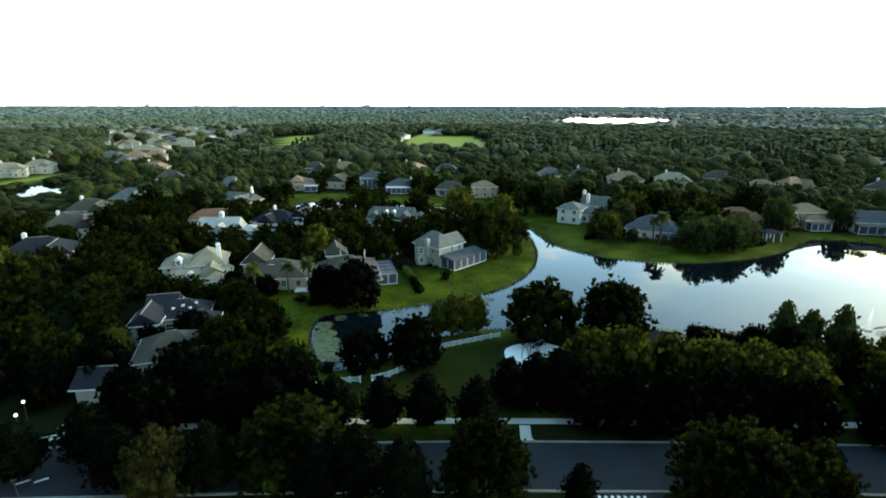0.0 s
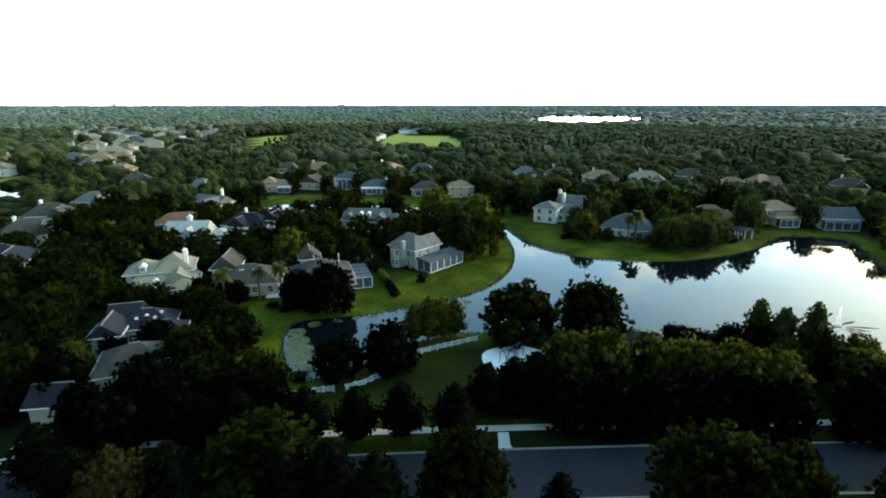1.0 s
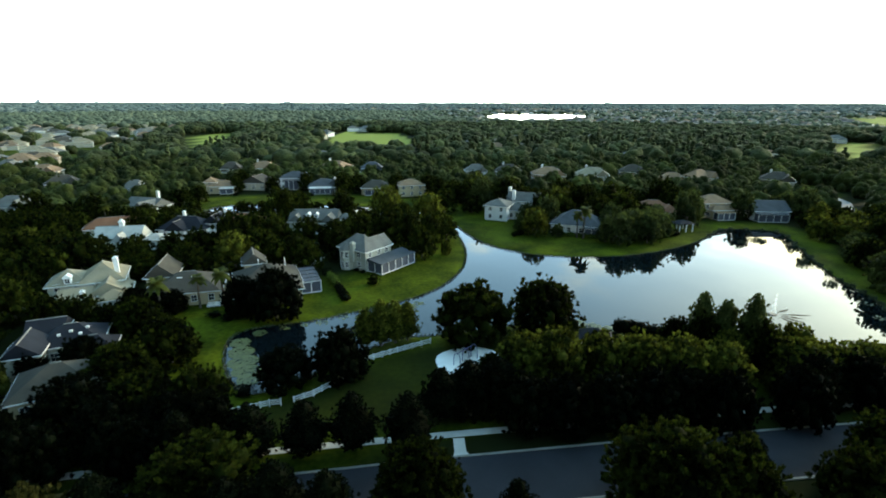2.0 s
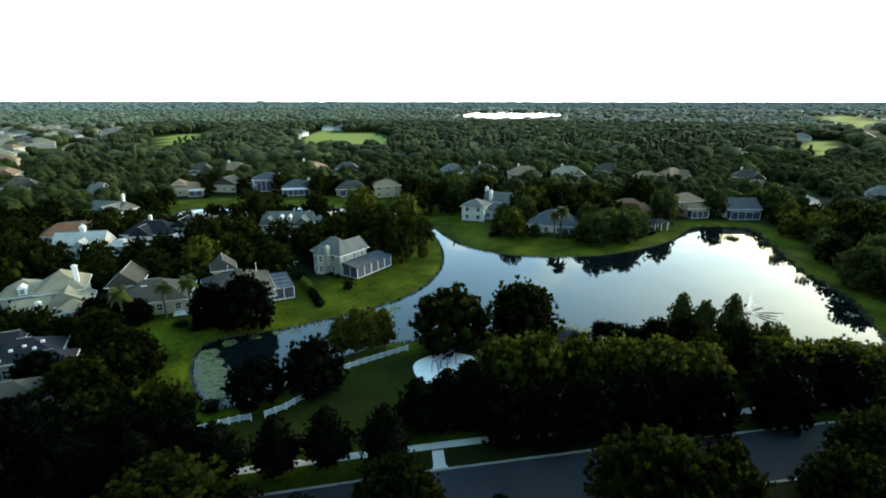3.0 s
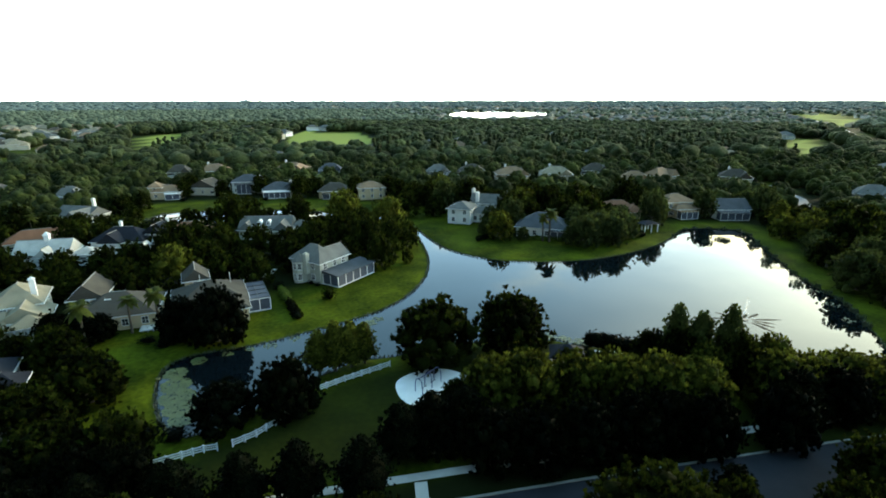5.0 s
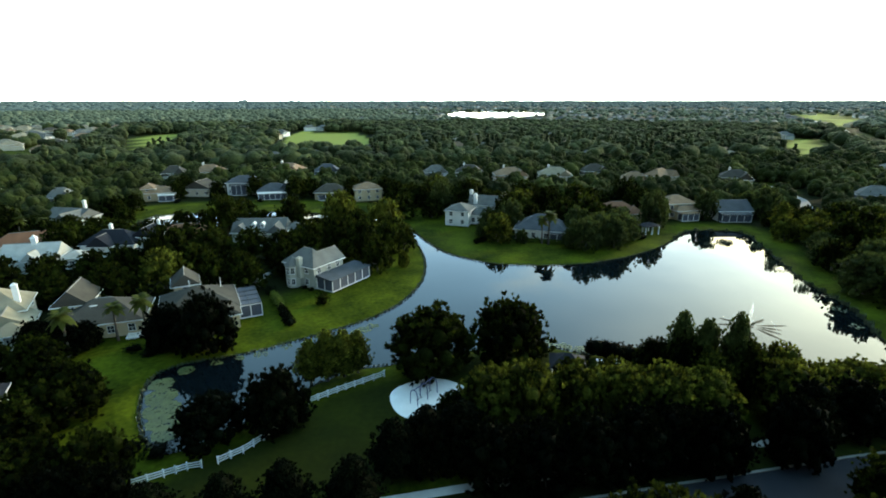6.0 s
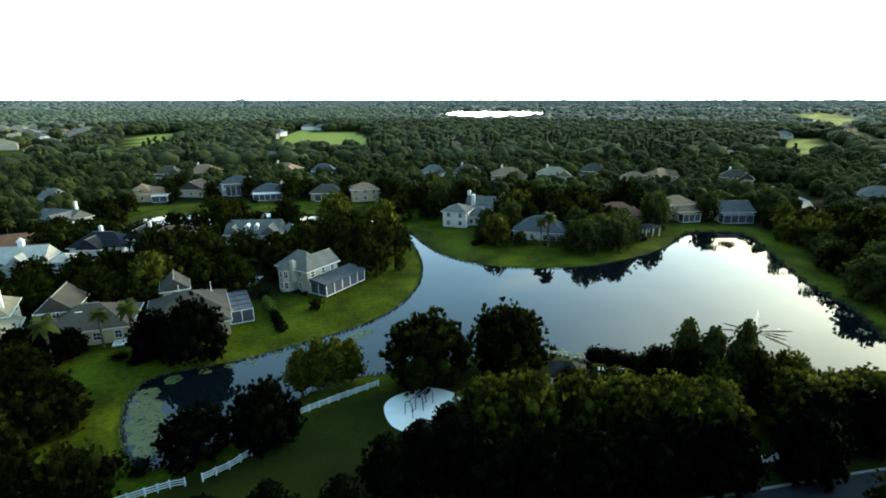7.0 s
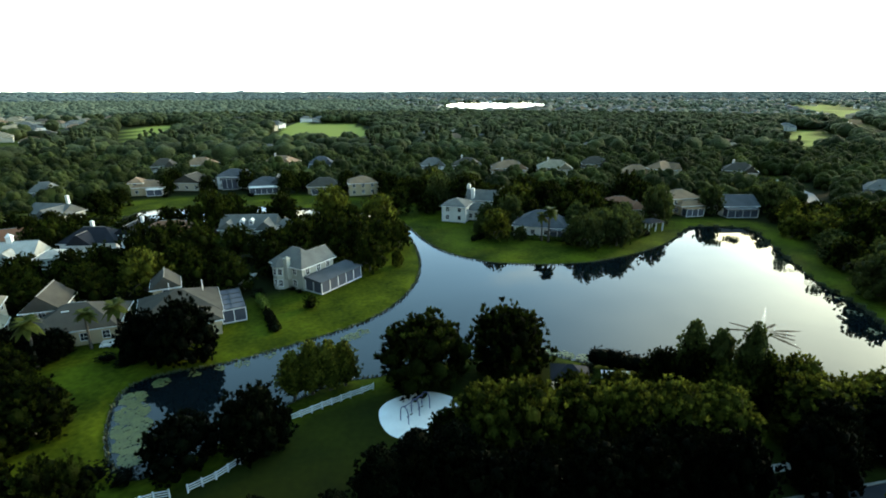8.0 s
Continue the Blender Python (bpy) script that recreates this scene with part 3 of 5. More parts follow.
def tree(kind, x, y, height, radius, variant=0, fine=2, mat=None, label=""):
    """A tree of that height and crown radius; alike trees share their meshes. fine: 3 for the closest, 1 for far ones."""
    key = (kind, variant, fine, mat.name if mat else "")
    spin = (x * 37.1 + y * 17.3) % 360
    m = pose(x, y, 0, 0, 0, spin) @ Matrix.Diagonal((radius / 5, radius / 5, height / (7.1 if kind in ("oak", "yellow") else 10), 1))
    if key in protos:
        return copy_scaled(protos[key], m)
    rng = random.Random(hash(("oak magnolia cypress pine yellow shrub".split().index(kind), variant, 1)) % 99991)
    shape = "oak" if kind == "yellow" else kind
    lumps = crown_lumps(rng, shape)
    mat = mat or {"oak": LEAF_OAK, "magnolia": LEAF_DARK_SHADED, "cypress": LEAF_CYPRESS, "yellow": LEAF_YELLOW, "shrub": HEDGE}[kind]
    ob = empty("tree" if kind != "shrub" else "shrub", m, label or TREE_LABEL[kind], "tree" if kind != "shrub" else "shrub", "trees of the estate" if kind != "shrub" else "shrubs of the estate")
    if kind != "shrub":
        part("trunk", limbs(rng, {"oak": 2.4, "yellow": 2.4, "magnolia": 6, "cypress": 8}[kind], [c for c, r in lumps[1:7]], 0.32 if shape == "oak" else 0.22), BARK, ob)
    if kind in ("magnolia", "cypress"):
        core, leaf = spire(rng, kind, 2800)
        crown = part("crown", joined([core, leaf]), mat, ob)
        crown.data.polygons.foreach_set("use_smooth", [i < len(core[1]) for i in range(len(crown.data.polygons))])
        protos[key] = ob
        return ob
    core = joined([moved(blob(rng, r * 0.72, 1.0, 1), Matrix.Translation(c)) for c, r in (lumps if fine > 1 else lumps[:1] + lumps[1::2])])
    n, leaf_size, blades = {3: (1900, 0.34, 4), 2: (680, 0.46, 4), 1: (270, 0.72, 4)}[fine]
    if kind == "shrub":
        n, blades = 160, 5
    crown = part("crown", joined([core, leaves(rng, lumps, n, leaf_size, blades, 0.27, 2 if fine > 1 else 1)]), mat, ob)
    k = len(core[1])
    crown.data.polygons.foreach_set("use_smooth", [i < k for i in range(len(crown.data.polygons))])
    protos[key] = ob
    return ob


def palm(x, y, height, variant=0):
    key = ("palm", variant)
    m = pose(x, y, 0, 0, 0, (x * 31 + y * 7) % 360) @ Matrix.Diagonal((height / 7, height / 7, height / 8, 1))
    if key in protos:
        return copy_scaled(protos[key], m)
    rng = random.Random(70 + variant)
    ob = empty("palm_tree", m, "tall cabbage palm with a tufted crown of fronds", "palm tree", "palms of the estate")
    part("trunk", tube([(0, 0, -0.2), (0.1, 0, 3), (0.25, 0.1, 7.2)], [0.26, 0.19, 0.17], 8), BARK, ob)
    for i in range(38):
        a, up = 2.4 * i, rng.uniform(-0.8, 1.2)
        d = Vector((math.cos(a), math.sin(a), 0))
        side = Vector((-d.y, d.x, 0))
        base, length = Vector((0.25, 0.1, 7.3)), rng.uniform(1.5, 2.1)
        vs, fs = [], []
        for k in range(6):
            t = k / 5
            p = base + d * length * t * math.cos(up * 0.8) + Vector((0, 0, length * (t * math.sin(up) - 0.55 * t * t)))
            w = 0.48 * math.sin(math.pi * (0.12 + 0.85 * t))
            vs += [tuple(p - side * w - Vector((0, 0, 0.25 * w))), tuple(p), tuple(p + side * w - Vector((0, 0, 0.25 * w)))]
        for k in range(5):
            for j in (0, 1):
                fs.append((k * 3 + j, k * 3 + j + 1, k * 3 + j + 4, k * 3 + j + 3))
        part("frond", (vs, fs), LEAF_PALM, ob)
    protos[key] = ob
    return ob


# ---- houses ----
def wall_block(w, d, e, kind, ridge, along):
    """Walls of a block centred on its middle, with the gables' triangles."""
    v, f = box(0, 0, -0.3, w - 0.02, d - 0.02, e + 0.3)
    geos = [(v, f)]
    if kind == "gable":
        h = ridge - e - 0.18
        if along == "x":
            vs = [(s * (w / 2 - 0.02), q, z) for s in (-1, 1) for q, z in ((-d / 2 + 0.1, e), (d / 2 - 0.1, e), (0, e + h))]
        else:
            vs = [(q, s * (d / 2 - 0.02), z) for s in (-1, 1) for q, z in ((-w / 2 + 0.1, e), (w / 2 - 0.1, e), (0, e + h))]
        geos.append((vs, [(0, 1, 2), (5, 4, 3), (0, 3, 4, 1), (1, 4, 5, 2), (2, 5, 3, 0)]))
    return joined(geos)


def roof_block(w, d, e, kind, ridge, along, over=0.55):
    a, b = w / 2 + over, d / 2 + over
    lo, hi = e - 0.06, e + 0.10
    vs = [(-a, -b, lo), (a, -b, lo), (a, b, lo), (-a, b, lo), (-a, -b, hi), (a, -b, hi), (a, b, hi), (-a, b, hi)]
    run = min(a, b) if kind == "hip" else 0.0
    if along == "x":
        r = max(a - run, 0.02)
        vs += [(-r, 0, ridge), (r, 0, ridge)]
        top = [(4, 5, 9, 8), (5, 6, 9), (6, 7, 8, 9), (7, 4, 8)]
    else:
        r = max(b - run, 0.02)
        vs += [(0, -r, ridge), (0, r, ridge)]
        top = [(4, 5, 8), (5, 6, 9, 8), (6, 7, 9), (7, 4, 8, 9)]
    return vs, [(3, 2, 1, 0), (0, 1, 5, 4), (1, 2, 6, 5), (2, 3, 7, 6), (3, 0, 4, 7)] + top


def ridge_cap(w, d, kind, ridge, along, over=0.55):
    a, b = w / 2 + over, d / 2 + over
    run = min(a, b) if kind == "hip" else 0.0
    r = max((a if along == "x" else b) - run, 0.1)
    p = [(-r, 0, ridge), (r, 0, ridge)] if along == "x" else [(0, -r, ridge), (0, r, ridge)]
    return tube(p, 0.12, 5)


window_meshes = {}


def window(parent, x, y, z, facing, w=1.1, h=1.4):
    """A framed window whose outer side looks along facing (radians)."""
    if (w, h) not in window_meshes:
        xs = [-w / 2 - 0.1, -w / 2, -0.025, 0.025, w / 2, w / 2 + 0.1]
        zs = [-0.1, 0, h / 2 - 0.03, h / 2 + 0.03, h, h + 0.1]
        vs = [(x, y, z) for y in (-0.06, 0.06) for z in zs for x in xs]
        solid = {(i, j) for i in range(5) for j in range(5) if not (i in (1, 3) and j in (1, 3))}
        fs = []
        for i, j in sorted(solid):
            a, b, c, d = j * 6 + i, j * 6 + i + 1, (j + 1) * 6 + i + 1, (j + 1) * 6 + i
            fs += [(a, b, c, d), (d + 36, c + 36, b + 36, a + 36)]
            for (p, q), near in (((a, b), (i, j - 1)), ((b, c), (i + 1, j)), ((c, d), (i, j + 1)), ((d, a), (i - 1, j))):
                if near not in solid:
                    fs.append((q, p, p + 36, q + 36))
        window_meshes[(w, h)] = (mesh_of("window", (vs, fs), TRIM), mesh_of("pane", box(0, 0.0, 0, w, 0.03, h), GLASS))
    frame_mesh, pane_mesh = window_meshes[(w, h)]
    ob = new("window", frame_mesh)
    ob.parent = parent
    ob.matrix_basis = Matrix.Translation((x, y, z)) @ Matrix.Rotation(facing + math.pi / 2, 4, "Z")
    pane = new("pane", pane_mesh)
    pane.parent = ob
    return ob


def chimney(parent, x, y, top, mat, w=0.9):
    part("chimney", joined([box(x, y, 2.5, w, w, top - 2.5), box(x, y, top, w + 0.2, w + 0.2, 0.15), box(x, y, top + 0.15, w * 0.5, w * 0.5, 0.3)]), mat, parent, "plastered chimney")


def lanai(parent, x0, y0, x1, y1, h, roof_mat, high=0.0, roofed=True):
    """A porch with white posts, dark screens and a shallow roof."""
    w, d = x1 - x0, y1 - y0
    cx, cy = (x0 + x1) / 2, (y0 + y1) / 2
    part("porch_floor", box(cx, cy, -0.2, w, d, 0.35), CONCRETE, parent)
    n_x, n_y = max(1, round(w / 2.6)), max(1, round(d / 2.6))
    spots = [(x0 + w * i / n_x, y) for i in range(n_x + 1) for y in (y0, y1)] + [(x, y0 + d * i / n_y) for i in range(1, n_y) for x in (x0, x1)]
    post = mesh_of("post", box(0, 0, 0.1, 0.17, 0.17, h - 0.1), TRIM)
    for x, y in spots:
        p = new("post", post)
        p.parent, p.location = parent, (x, y, 0)
    rails = [box(cx, y0, z, w, 0.12, 0.14) for z in (0.1, h - 0.14)] + [box(cx, y1, z, w, 0.12, 0.14) for z in (0.1, h - 0.14)]
    rails += [box(x, cy, z, 0.12, d - 0.2, 0.14) for x in (x0, x1) for z in (0.1, h - 0.14)]
    part("rail", joined(rails), TRIM, parent)
    inner = [box(cx, y0 + 0.02, 0.3, w - 0.1, 0.03, h - 0.5), box(x1 - 0.02, cy, 0.3, 0.03, d - 0.1, h - 0.5), box(x0 + 0.02, cy, 0.3, 0.03, d - 0.1, h - 0.5)]
    part("screen", joined(inner), SCREEN, parent, "dark insect screen")
    if roofed:
        o = 0.35
        vs = [(x0 - o, y0 - o, h), (x1 + o, y0 - o, h), (x1 + o, y1, h), (x0 - o, y1, h), (x0 - o, y0 - o, h + 0.18), (x1 + o, y0 - o, h + 0.18), (x1 + o, y1, h + 0.18 + high), (x0 - o, y1, h + 0.18 + high)]
        part("porch_roof", (vs, box(0, 0, 0, 1, 1, 1)[1]), roof_mat, parent)
    else:
        part("porch_roof", box(cx, cy, h, w, d, 0.04), SCREEN, parent, "screen mesh roof")
        beams = [box(x0 + w * i / n_x, cy, h + 0.02, 0.12, d, 0.14) for i in range(n_x + 1)] + [box(cx, y0 + d * i / n_y, h + 0.03, w, 0.12, 0.14) for i in range(n_y + 1)]
        part("beam", joined(beams), DARK_METAL, parent)


def house(x, y, yaw, blocks, wall, roof, label, windows=True, group="houses of the estate"):
    """blocks: (middle x, middle y, width, depth, eave, ridge, hip or gable, ridge along x or y)."""
    ob = empty("house", pose(x, y, 0, 0, 0, yaw), label, "house", group)
    for cx, cy, w, d, e, ridge, kind, along in blocks:
        m = Matrix.Translation((cx, cy, 0))
        wl_ob = part("wall", moved(wall_block(w, d, e, kind, ridge, along), m), WALLS[wall], ob)
        rf = part("roof", moved(roof_block(w, d, e, kind, ridge, along), m), ROOFS[roof], ob)
        part("ridge", moved(ridge_cap(w, d, kind, ridge, along), m), RIDGE, rf, "pale ridge capping")
        a, b = w / 2 + 0.57, d / 2 + 0.57
        part("fascia", moved(joined([box(0, -b, e - 0.1, 2 * a, 0.05, 0.2), box(0, b, e - 0.1, 2 * a, 0.05, 0.2), box(-a, 0, e - 0.1, 0.05, 2 * b, 0.2), box(a, 0, e - 0.1, 0.05, 2 * b, 0.2)]), m), TRIM, rf)
        if windows:
            floors = [0.9] if e < 4.4 else [0.9, 3.7]
            for z in floors:
                for n, facing in ((w, -90), (w, 90), (d, 0), (d, 180)):
                    k = max(1, int(n / 3.4))
                    for i in range(k):
                        off = (i + 0.5) / k * n - n / 2
                        f = radians(facing)
                        px, py = (off, math.sin(f) * d / 2) if abs(facing) == 90 else (math.cos(f) * w / 2, off)
                        window(ob, cx + px, cy + py, z, f)
    return ob


# ---- houses by the lake ----
HOUSE_SPOTS = []


FRONTS = []


def placed(x, y, yaw, blocks, wall, roof, label, windows=True, front=0.0):
    c, s = math.cos(radians(yaw)), math.sin(radians(yaw))
    for cx, cy, w, d, *_ in blocks:
        HOUSE_SPOTS.append((x + c * cx - s * cy, y + s * cx + c * cy, max(w, d) * 0.5 + 1.5))
    if front:
        FRONTS.append((x, y, max(b[2] for b in blocks) * 0.55, front))
    return house(x, y, yaw, blocks, wall, roof, label, windows)


def lake_house():
    h = placed(-13.5, 124.9, 51, [(3.4, 6.8, 6.8, 9.8, 5.4, 8.9, "hip", "y"), (6.4, 4.8, 7.4, 5.6, 5.35, 8.0, "gable", "x")], "grey", "grey",
               "two-storey grey house with long screened porch by the lake", front=20)
    lanai(h, 0.7, -3.2, 14.0, 1.75, 2.9, ROOFS["blue"], 0.55)
    bay = [(math.cos(a) * 1.7 - 0.6, math.sin(a) * 1.7 + 8.3) for a in [k * math.pi / 4 + math.pi / 8 for k in range(8)]]
    bw = part("bay", sheet(bay, -0.2, 5.5), WALLS["grey"], h, "two-storey octagonal bay")
    top = [(-0.6 + (x + 0.6) * 1.25, 8.3 + (y - 8.3) * 1.25, 5.5) for x, y in bay]
    part("bay_roof", (top + [(-0.6, 8.3, 7.6)], [tuple(range(8))[::-1]] + [(i, (i + 1) % 8, 8) for i in range(8)]), ROOFS["grey"], bw)
    for k in (3, 4, 5):
        a = k * math.pi / 4
        for z in (0.8, 3.5):
            window(bw, math.cos(a) * 1.6 - 0.6, math.sin(a) * 1.6 + 8.3, z, a, 0.8, 1.5)
    chimney(h, -0.55, 5.9, 7.4, WALLS["grey"], 1.1)


def gable_house():
    h = placed(-24.2, 112.3, 20, [(-11.5, 6.5, 14, 13, 3.0, 6.6, "hip", "x"), (-9.0, -1.6, 8.4, 5, 3.0, 5.8, "hip", "y"), (-13.8, 15.8, 4.8, 5.8, 4.8, 7.4, "gable", "y")], "tan", "brown",
               "brown-roofed house with a tall front gable and screened pool cage")
    lanai(h, -4.4, 0, 0, 11, 2.9, None, roofed=False)
    part("vent_pipe", tube([(-7, 8, 5), (-7, 8, 7.2)], 0.09, 6), TRIM, h)
    part("vent_pipe", tube([(-13, 9, 5.5), (-13, 9, 7.1)], 0.09, 6), TRIM, h)


def deck_house():
    h = placed(-53.5, 110.5, 12, [(0, 0, 14, 11, 3.0, 6.3, "hip", "x"), (-6.2, 5.2, 5.8, 8.0, 4.9, 8.0, "gable", "y"), (-5.4, -2.6, 5.6, 5.6, 3.0, 5.0, "hip", "y")], "tan", "brown",
               "house with grey-brown hip roof, tall side gable and white deck")
    part("skylight", box(-1.5, -1.5, 5.2, 1.2, 0.7, 0.25), TRIM, h)
    part("skylight", box(1.5, -1.4, 5.2, 1.2, 0.7, 0.25), TRIM, h)
    part("deck", joined([box(7.5, -6.5, 0.2, 6, 3, 0.2)] + [box(5 + i, -7.9, -0.2, 0.12, 0.12, 1.3) for i in range(6)] + [box(7.5, -7.9, 1.0, 5.4, 0.1, 0.1)]), TRIM, h, "white railed deck")


def pale_house():
    h = placed(-71.4, 108.8, 22, [(0, 3, 8, 9.5, 5.2, 8.6, "hip", "y"), (-6.8, 4, 7, 8, 4.8, 7.4, "hip", "x"), (1.6, -2.6, 7.6, 6.4, 3.4, 6.2, "gable", "y"), (2.6, -6.2, 5.4, 5, 3.0, 4.9, "hip", "y"),
                                  (-4.2, -4.2, 5.4, 5.6, 3.1, 5.4, "gable", "x")], "cream", "pale", "large pale house with stacked gables, columned porch and white chimneys")
    chimney(h, 2.9, 0.6, 9.6, TRIM, 0.9)
    chimney(h, -2.6, -7.3, 5.2, TRIM, 0.8)
    for i in range(5):
        part("column", tube([(0.6 + i * 1.0, -9.0, -0.2), (0.6 + i * 1.0, -9.0, 2.95)], 0.16, 8), TRIM, h)
    part("porch_floor", box(2.6, -8.9, -0.2, 5.6, 1.4, 0.45), TRIM, h)
    d = part("dormer", joined([box(-6.4, 0.4, 5.2, 1.3, 1.6, 1.3), ([(-7.3, -0.5, 6.5), (-5.5, -0.5, 6.5), (-6.4, -0.5, 7.2), (-7.3, 1.5, 6.5), (-5.5, 1.5, 6.5), (-6.4, 1.5, 7.2)],
                                                                        [(0, 1, 2), (5, 4, 3), (0, 3, 4, 1), (1, 4, 5, 2), (2, 5, 3, 0)])]), TRIM, h, "white dormer")
    window(d, -6.4, -0.4, 5.4, -math.pi / 2, 0.8, 0.9)


def dark_houses():
    h = placed(-62, 83.5, 20, [(0, 0, 9, 7, 3.4, 6.0, "hip", "x"), (3.8, -4.3, 6, 4.6, 3.0, 5.0, "hip", "x"), (-5.5, -4, 4.6, 6, 4.0, 6.4, "gable", "y"), (-4.5, 4, 5, 5, 4, 6, "gable", "x")], "grey", "dark",
               "dark slate-roofed house crowded among the oaks")
    for vx, vy, vz in ((-1.5, -2.0, 4.7), (0.2, -1.6, 5.0), (1.6, -2.2, 4.6), (2.6, -1.2, 5.2), (4.2, -5.4, 3.8)):
        part("roof_vent", box(vx, vy, vz, 0.5, 0.4, 0.35), TRIM, h)
    placed(-55, 69, 25, [(0, 0, 10.5, 9, 3.2, 6.2, "hip", "x"), (4, -4, 5, 4, 3.1, 4.9, "hip", "y")], "tan", "brown", "single-storey house with faded brown hip roof under oaks")
    placed(-60.4, 58.6, 11, [(0, 0, 4.4, 5.4, 2.8, 4.9, "gable", "x")], "grey", "dark", "small garage with dark shingle roof and grey door", False)


def white_cupola_house():
    h = placed(-91, 152, 6, [(0, 0, 12.5, 8.5, 3.6, 7.2, "gable", "x"), (1.5, -4.4, 3.6, 3, 3.6, 6.0, "gable", "y"), (9.5, 0, 6, 6, 3.0, 4.6, "hip", "x")], "white", "metal",
               "white farmhouse with bright metal roof and a cupola", front=16)
    part("cupola", joined([box(0.5, 0, 6.6, 1.2, 1.2, 1.8), ([(-0.3, -0.8, 8.4), (1.3, -0.8, 8.4), (1.3, 0.8, 8.4), (-0.3, 0.8, 8.4), (0.5, 0, 9.4)], [(3, 2, 1, 0), (0, 1, 4), (1, 2, 4), (2, 3, 4), (3, 0, 4)])]), TRIM, h, "white louvred cupola")


def more_houses():
    h = placed(-77, 165, -4, [(0, 0, 15, 9, 3.6, 7.2, "hip", "x"), (-1, -4.4, 6, 4, 3.6, 6.6, "gable", "y"), (8.4, 3, 6, 7, 4.8, 7.4, "gable", "y")], "white", "dark", "white house with dark slate roof and white front gable", front=24)
    chimney(h, -2, 2.5, 8.0, TRIM, 0.8)
    chimney(h, 10.5, 5.5, 8.4, TRIM, 0.7)
    h = placed(-109, 203, -18, [(0, 0, 14, 10, 3.4, 6.6, "gable", "x"), (5, -5, 6.4, 8, 3.4, 6.4, "gable", "y")], "pale", "grey", "grey house with crossing gables among oaks")
    chimney(h, 3, 3, 8.6, TRIM, 0.9)
    placed(-103, 169.5, 24, [(0, 0, 17, 8, 3.2, 6.2, "hip", "x"), (6, -2, 6, 8, 3.2, 6.0, "hip", "y")], "cream", "terra", "house with long terracotta tile roof")
    placed(-61.5, 176, 14, [(0, 0, 14, 9, 3.2, 5.8, "hip", "x"), (4, -4, 6, 6, 3.2, 5.4, "hip", "y")], "cream", "terra", "cream house with terracotta tile roof", front=18)
    h = placed(-37.5, 177, -3, [(0, 0, 16, 9.5, 3.2, 6.6, "gable", "x"), (6, -4.6, 5.5, 5, 3.2, 6.0, "gable", "y"), (-5.5, -3.5, 5, 4, 3.2, 5.6, "gable", "y"), (10.5, 1, 5, 6, 3, 5, "hip", "x")], "grey", "grey",
               "grey-roofed house with two white dormers", front=22)
    for dx in (-1.6, 1.2):
        d = part("dormer", joined([box(dx, -3.0, 4.2, 1.2, 2.0, 1.2), ([(dx - 0.8, -4.1, 5.4), (dx + 0.8, -4.1, 5.4), (dx, -4.1, 6.1), (dx - 0.8, -1.8, 5.4), (dx + 0.8, -1.8, 5.4), (dx, -1.8, 6.1)],
                                                                                 [(0, 1, 2), (5, 4, 3), (0, 3, 4, 1), (1, 4, 5, 2), (2, 5, 3, 0)])]), TRIM, h, "white gabled dormer")
        window(d, dx, -4.0, 4.5, -math.pi / 2, 0.7, 0.8)
    # across the back lake
    h = placed(-98, 253, 10, [(0, 0, 13, 9, 3.4, 6.0, "hip", "x"), (-5, 1, 6, 8, 5.2, 7.4, "hip", "y")], "tan", "tanroof", "tan house with white pergola on the lawn", front=24)
    lanai(h, 0, -7.5, 6, -4.6, 2.8, TRIM)
    placed(-83, 262, -12, [(0, 0, 13, 10, 3.6, 7.2, "gable", "y"), (5, 2, 7, 8, 3.4, 6.6, "hip", "x")], "cream", "brown", "cream house with brown gable roof", front=24)
    h = placed(-64.5, 265, 4, [(0, 0, 14, 10, 5.6, 8.6, "hip", "x"), (5, -2, 5, 8, 5.6, 8.2, "gable", "y")], "white", "blue", "tall white house with slate grey roof", front=26)
    lanai(h, -4.5, -7.6, 2.2, -5.05, 5.0, ROOFS["blue"])
    h = placed(-47.5, 252, 6, [(0, 0, 14, 10, 3.4, 6.6, "hip", "x"), (5, 1, 5, 9, 4, 6.8, "gable", "y")], "white", "blue", "white house with blue-grey roof and arched porch", front=24)
    lanai(h, -6.5, -8.0, 5.5, -5.1, 3.0, TRIM)
    h = placed(-21, 246, 0, [(0, 0, 14, 9, 3.2, 6.6, "hip", "x")], "tan", "brown", "low house with brown hip roof", front=22)
    lanai(h, -5, -7.0, 4, -4.6, 2.6, ROOFS["brown"])
    placed(-4.5, 241, 10, [(0, 0, 12, 10, 5.2, 7.8, "hip", "x"), (5, 2, 8, 7, 3.2, 5.8, "hip", "x")], "tan", "tanroof", "two-storey tan house with tile roof", front=22)
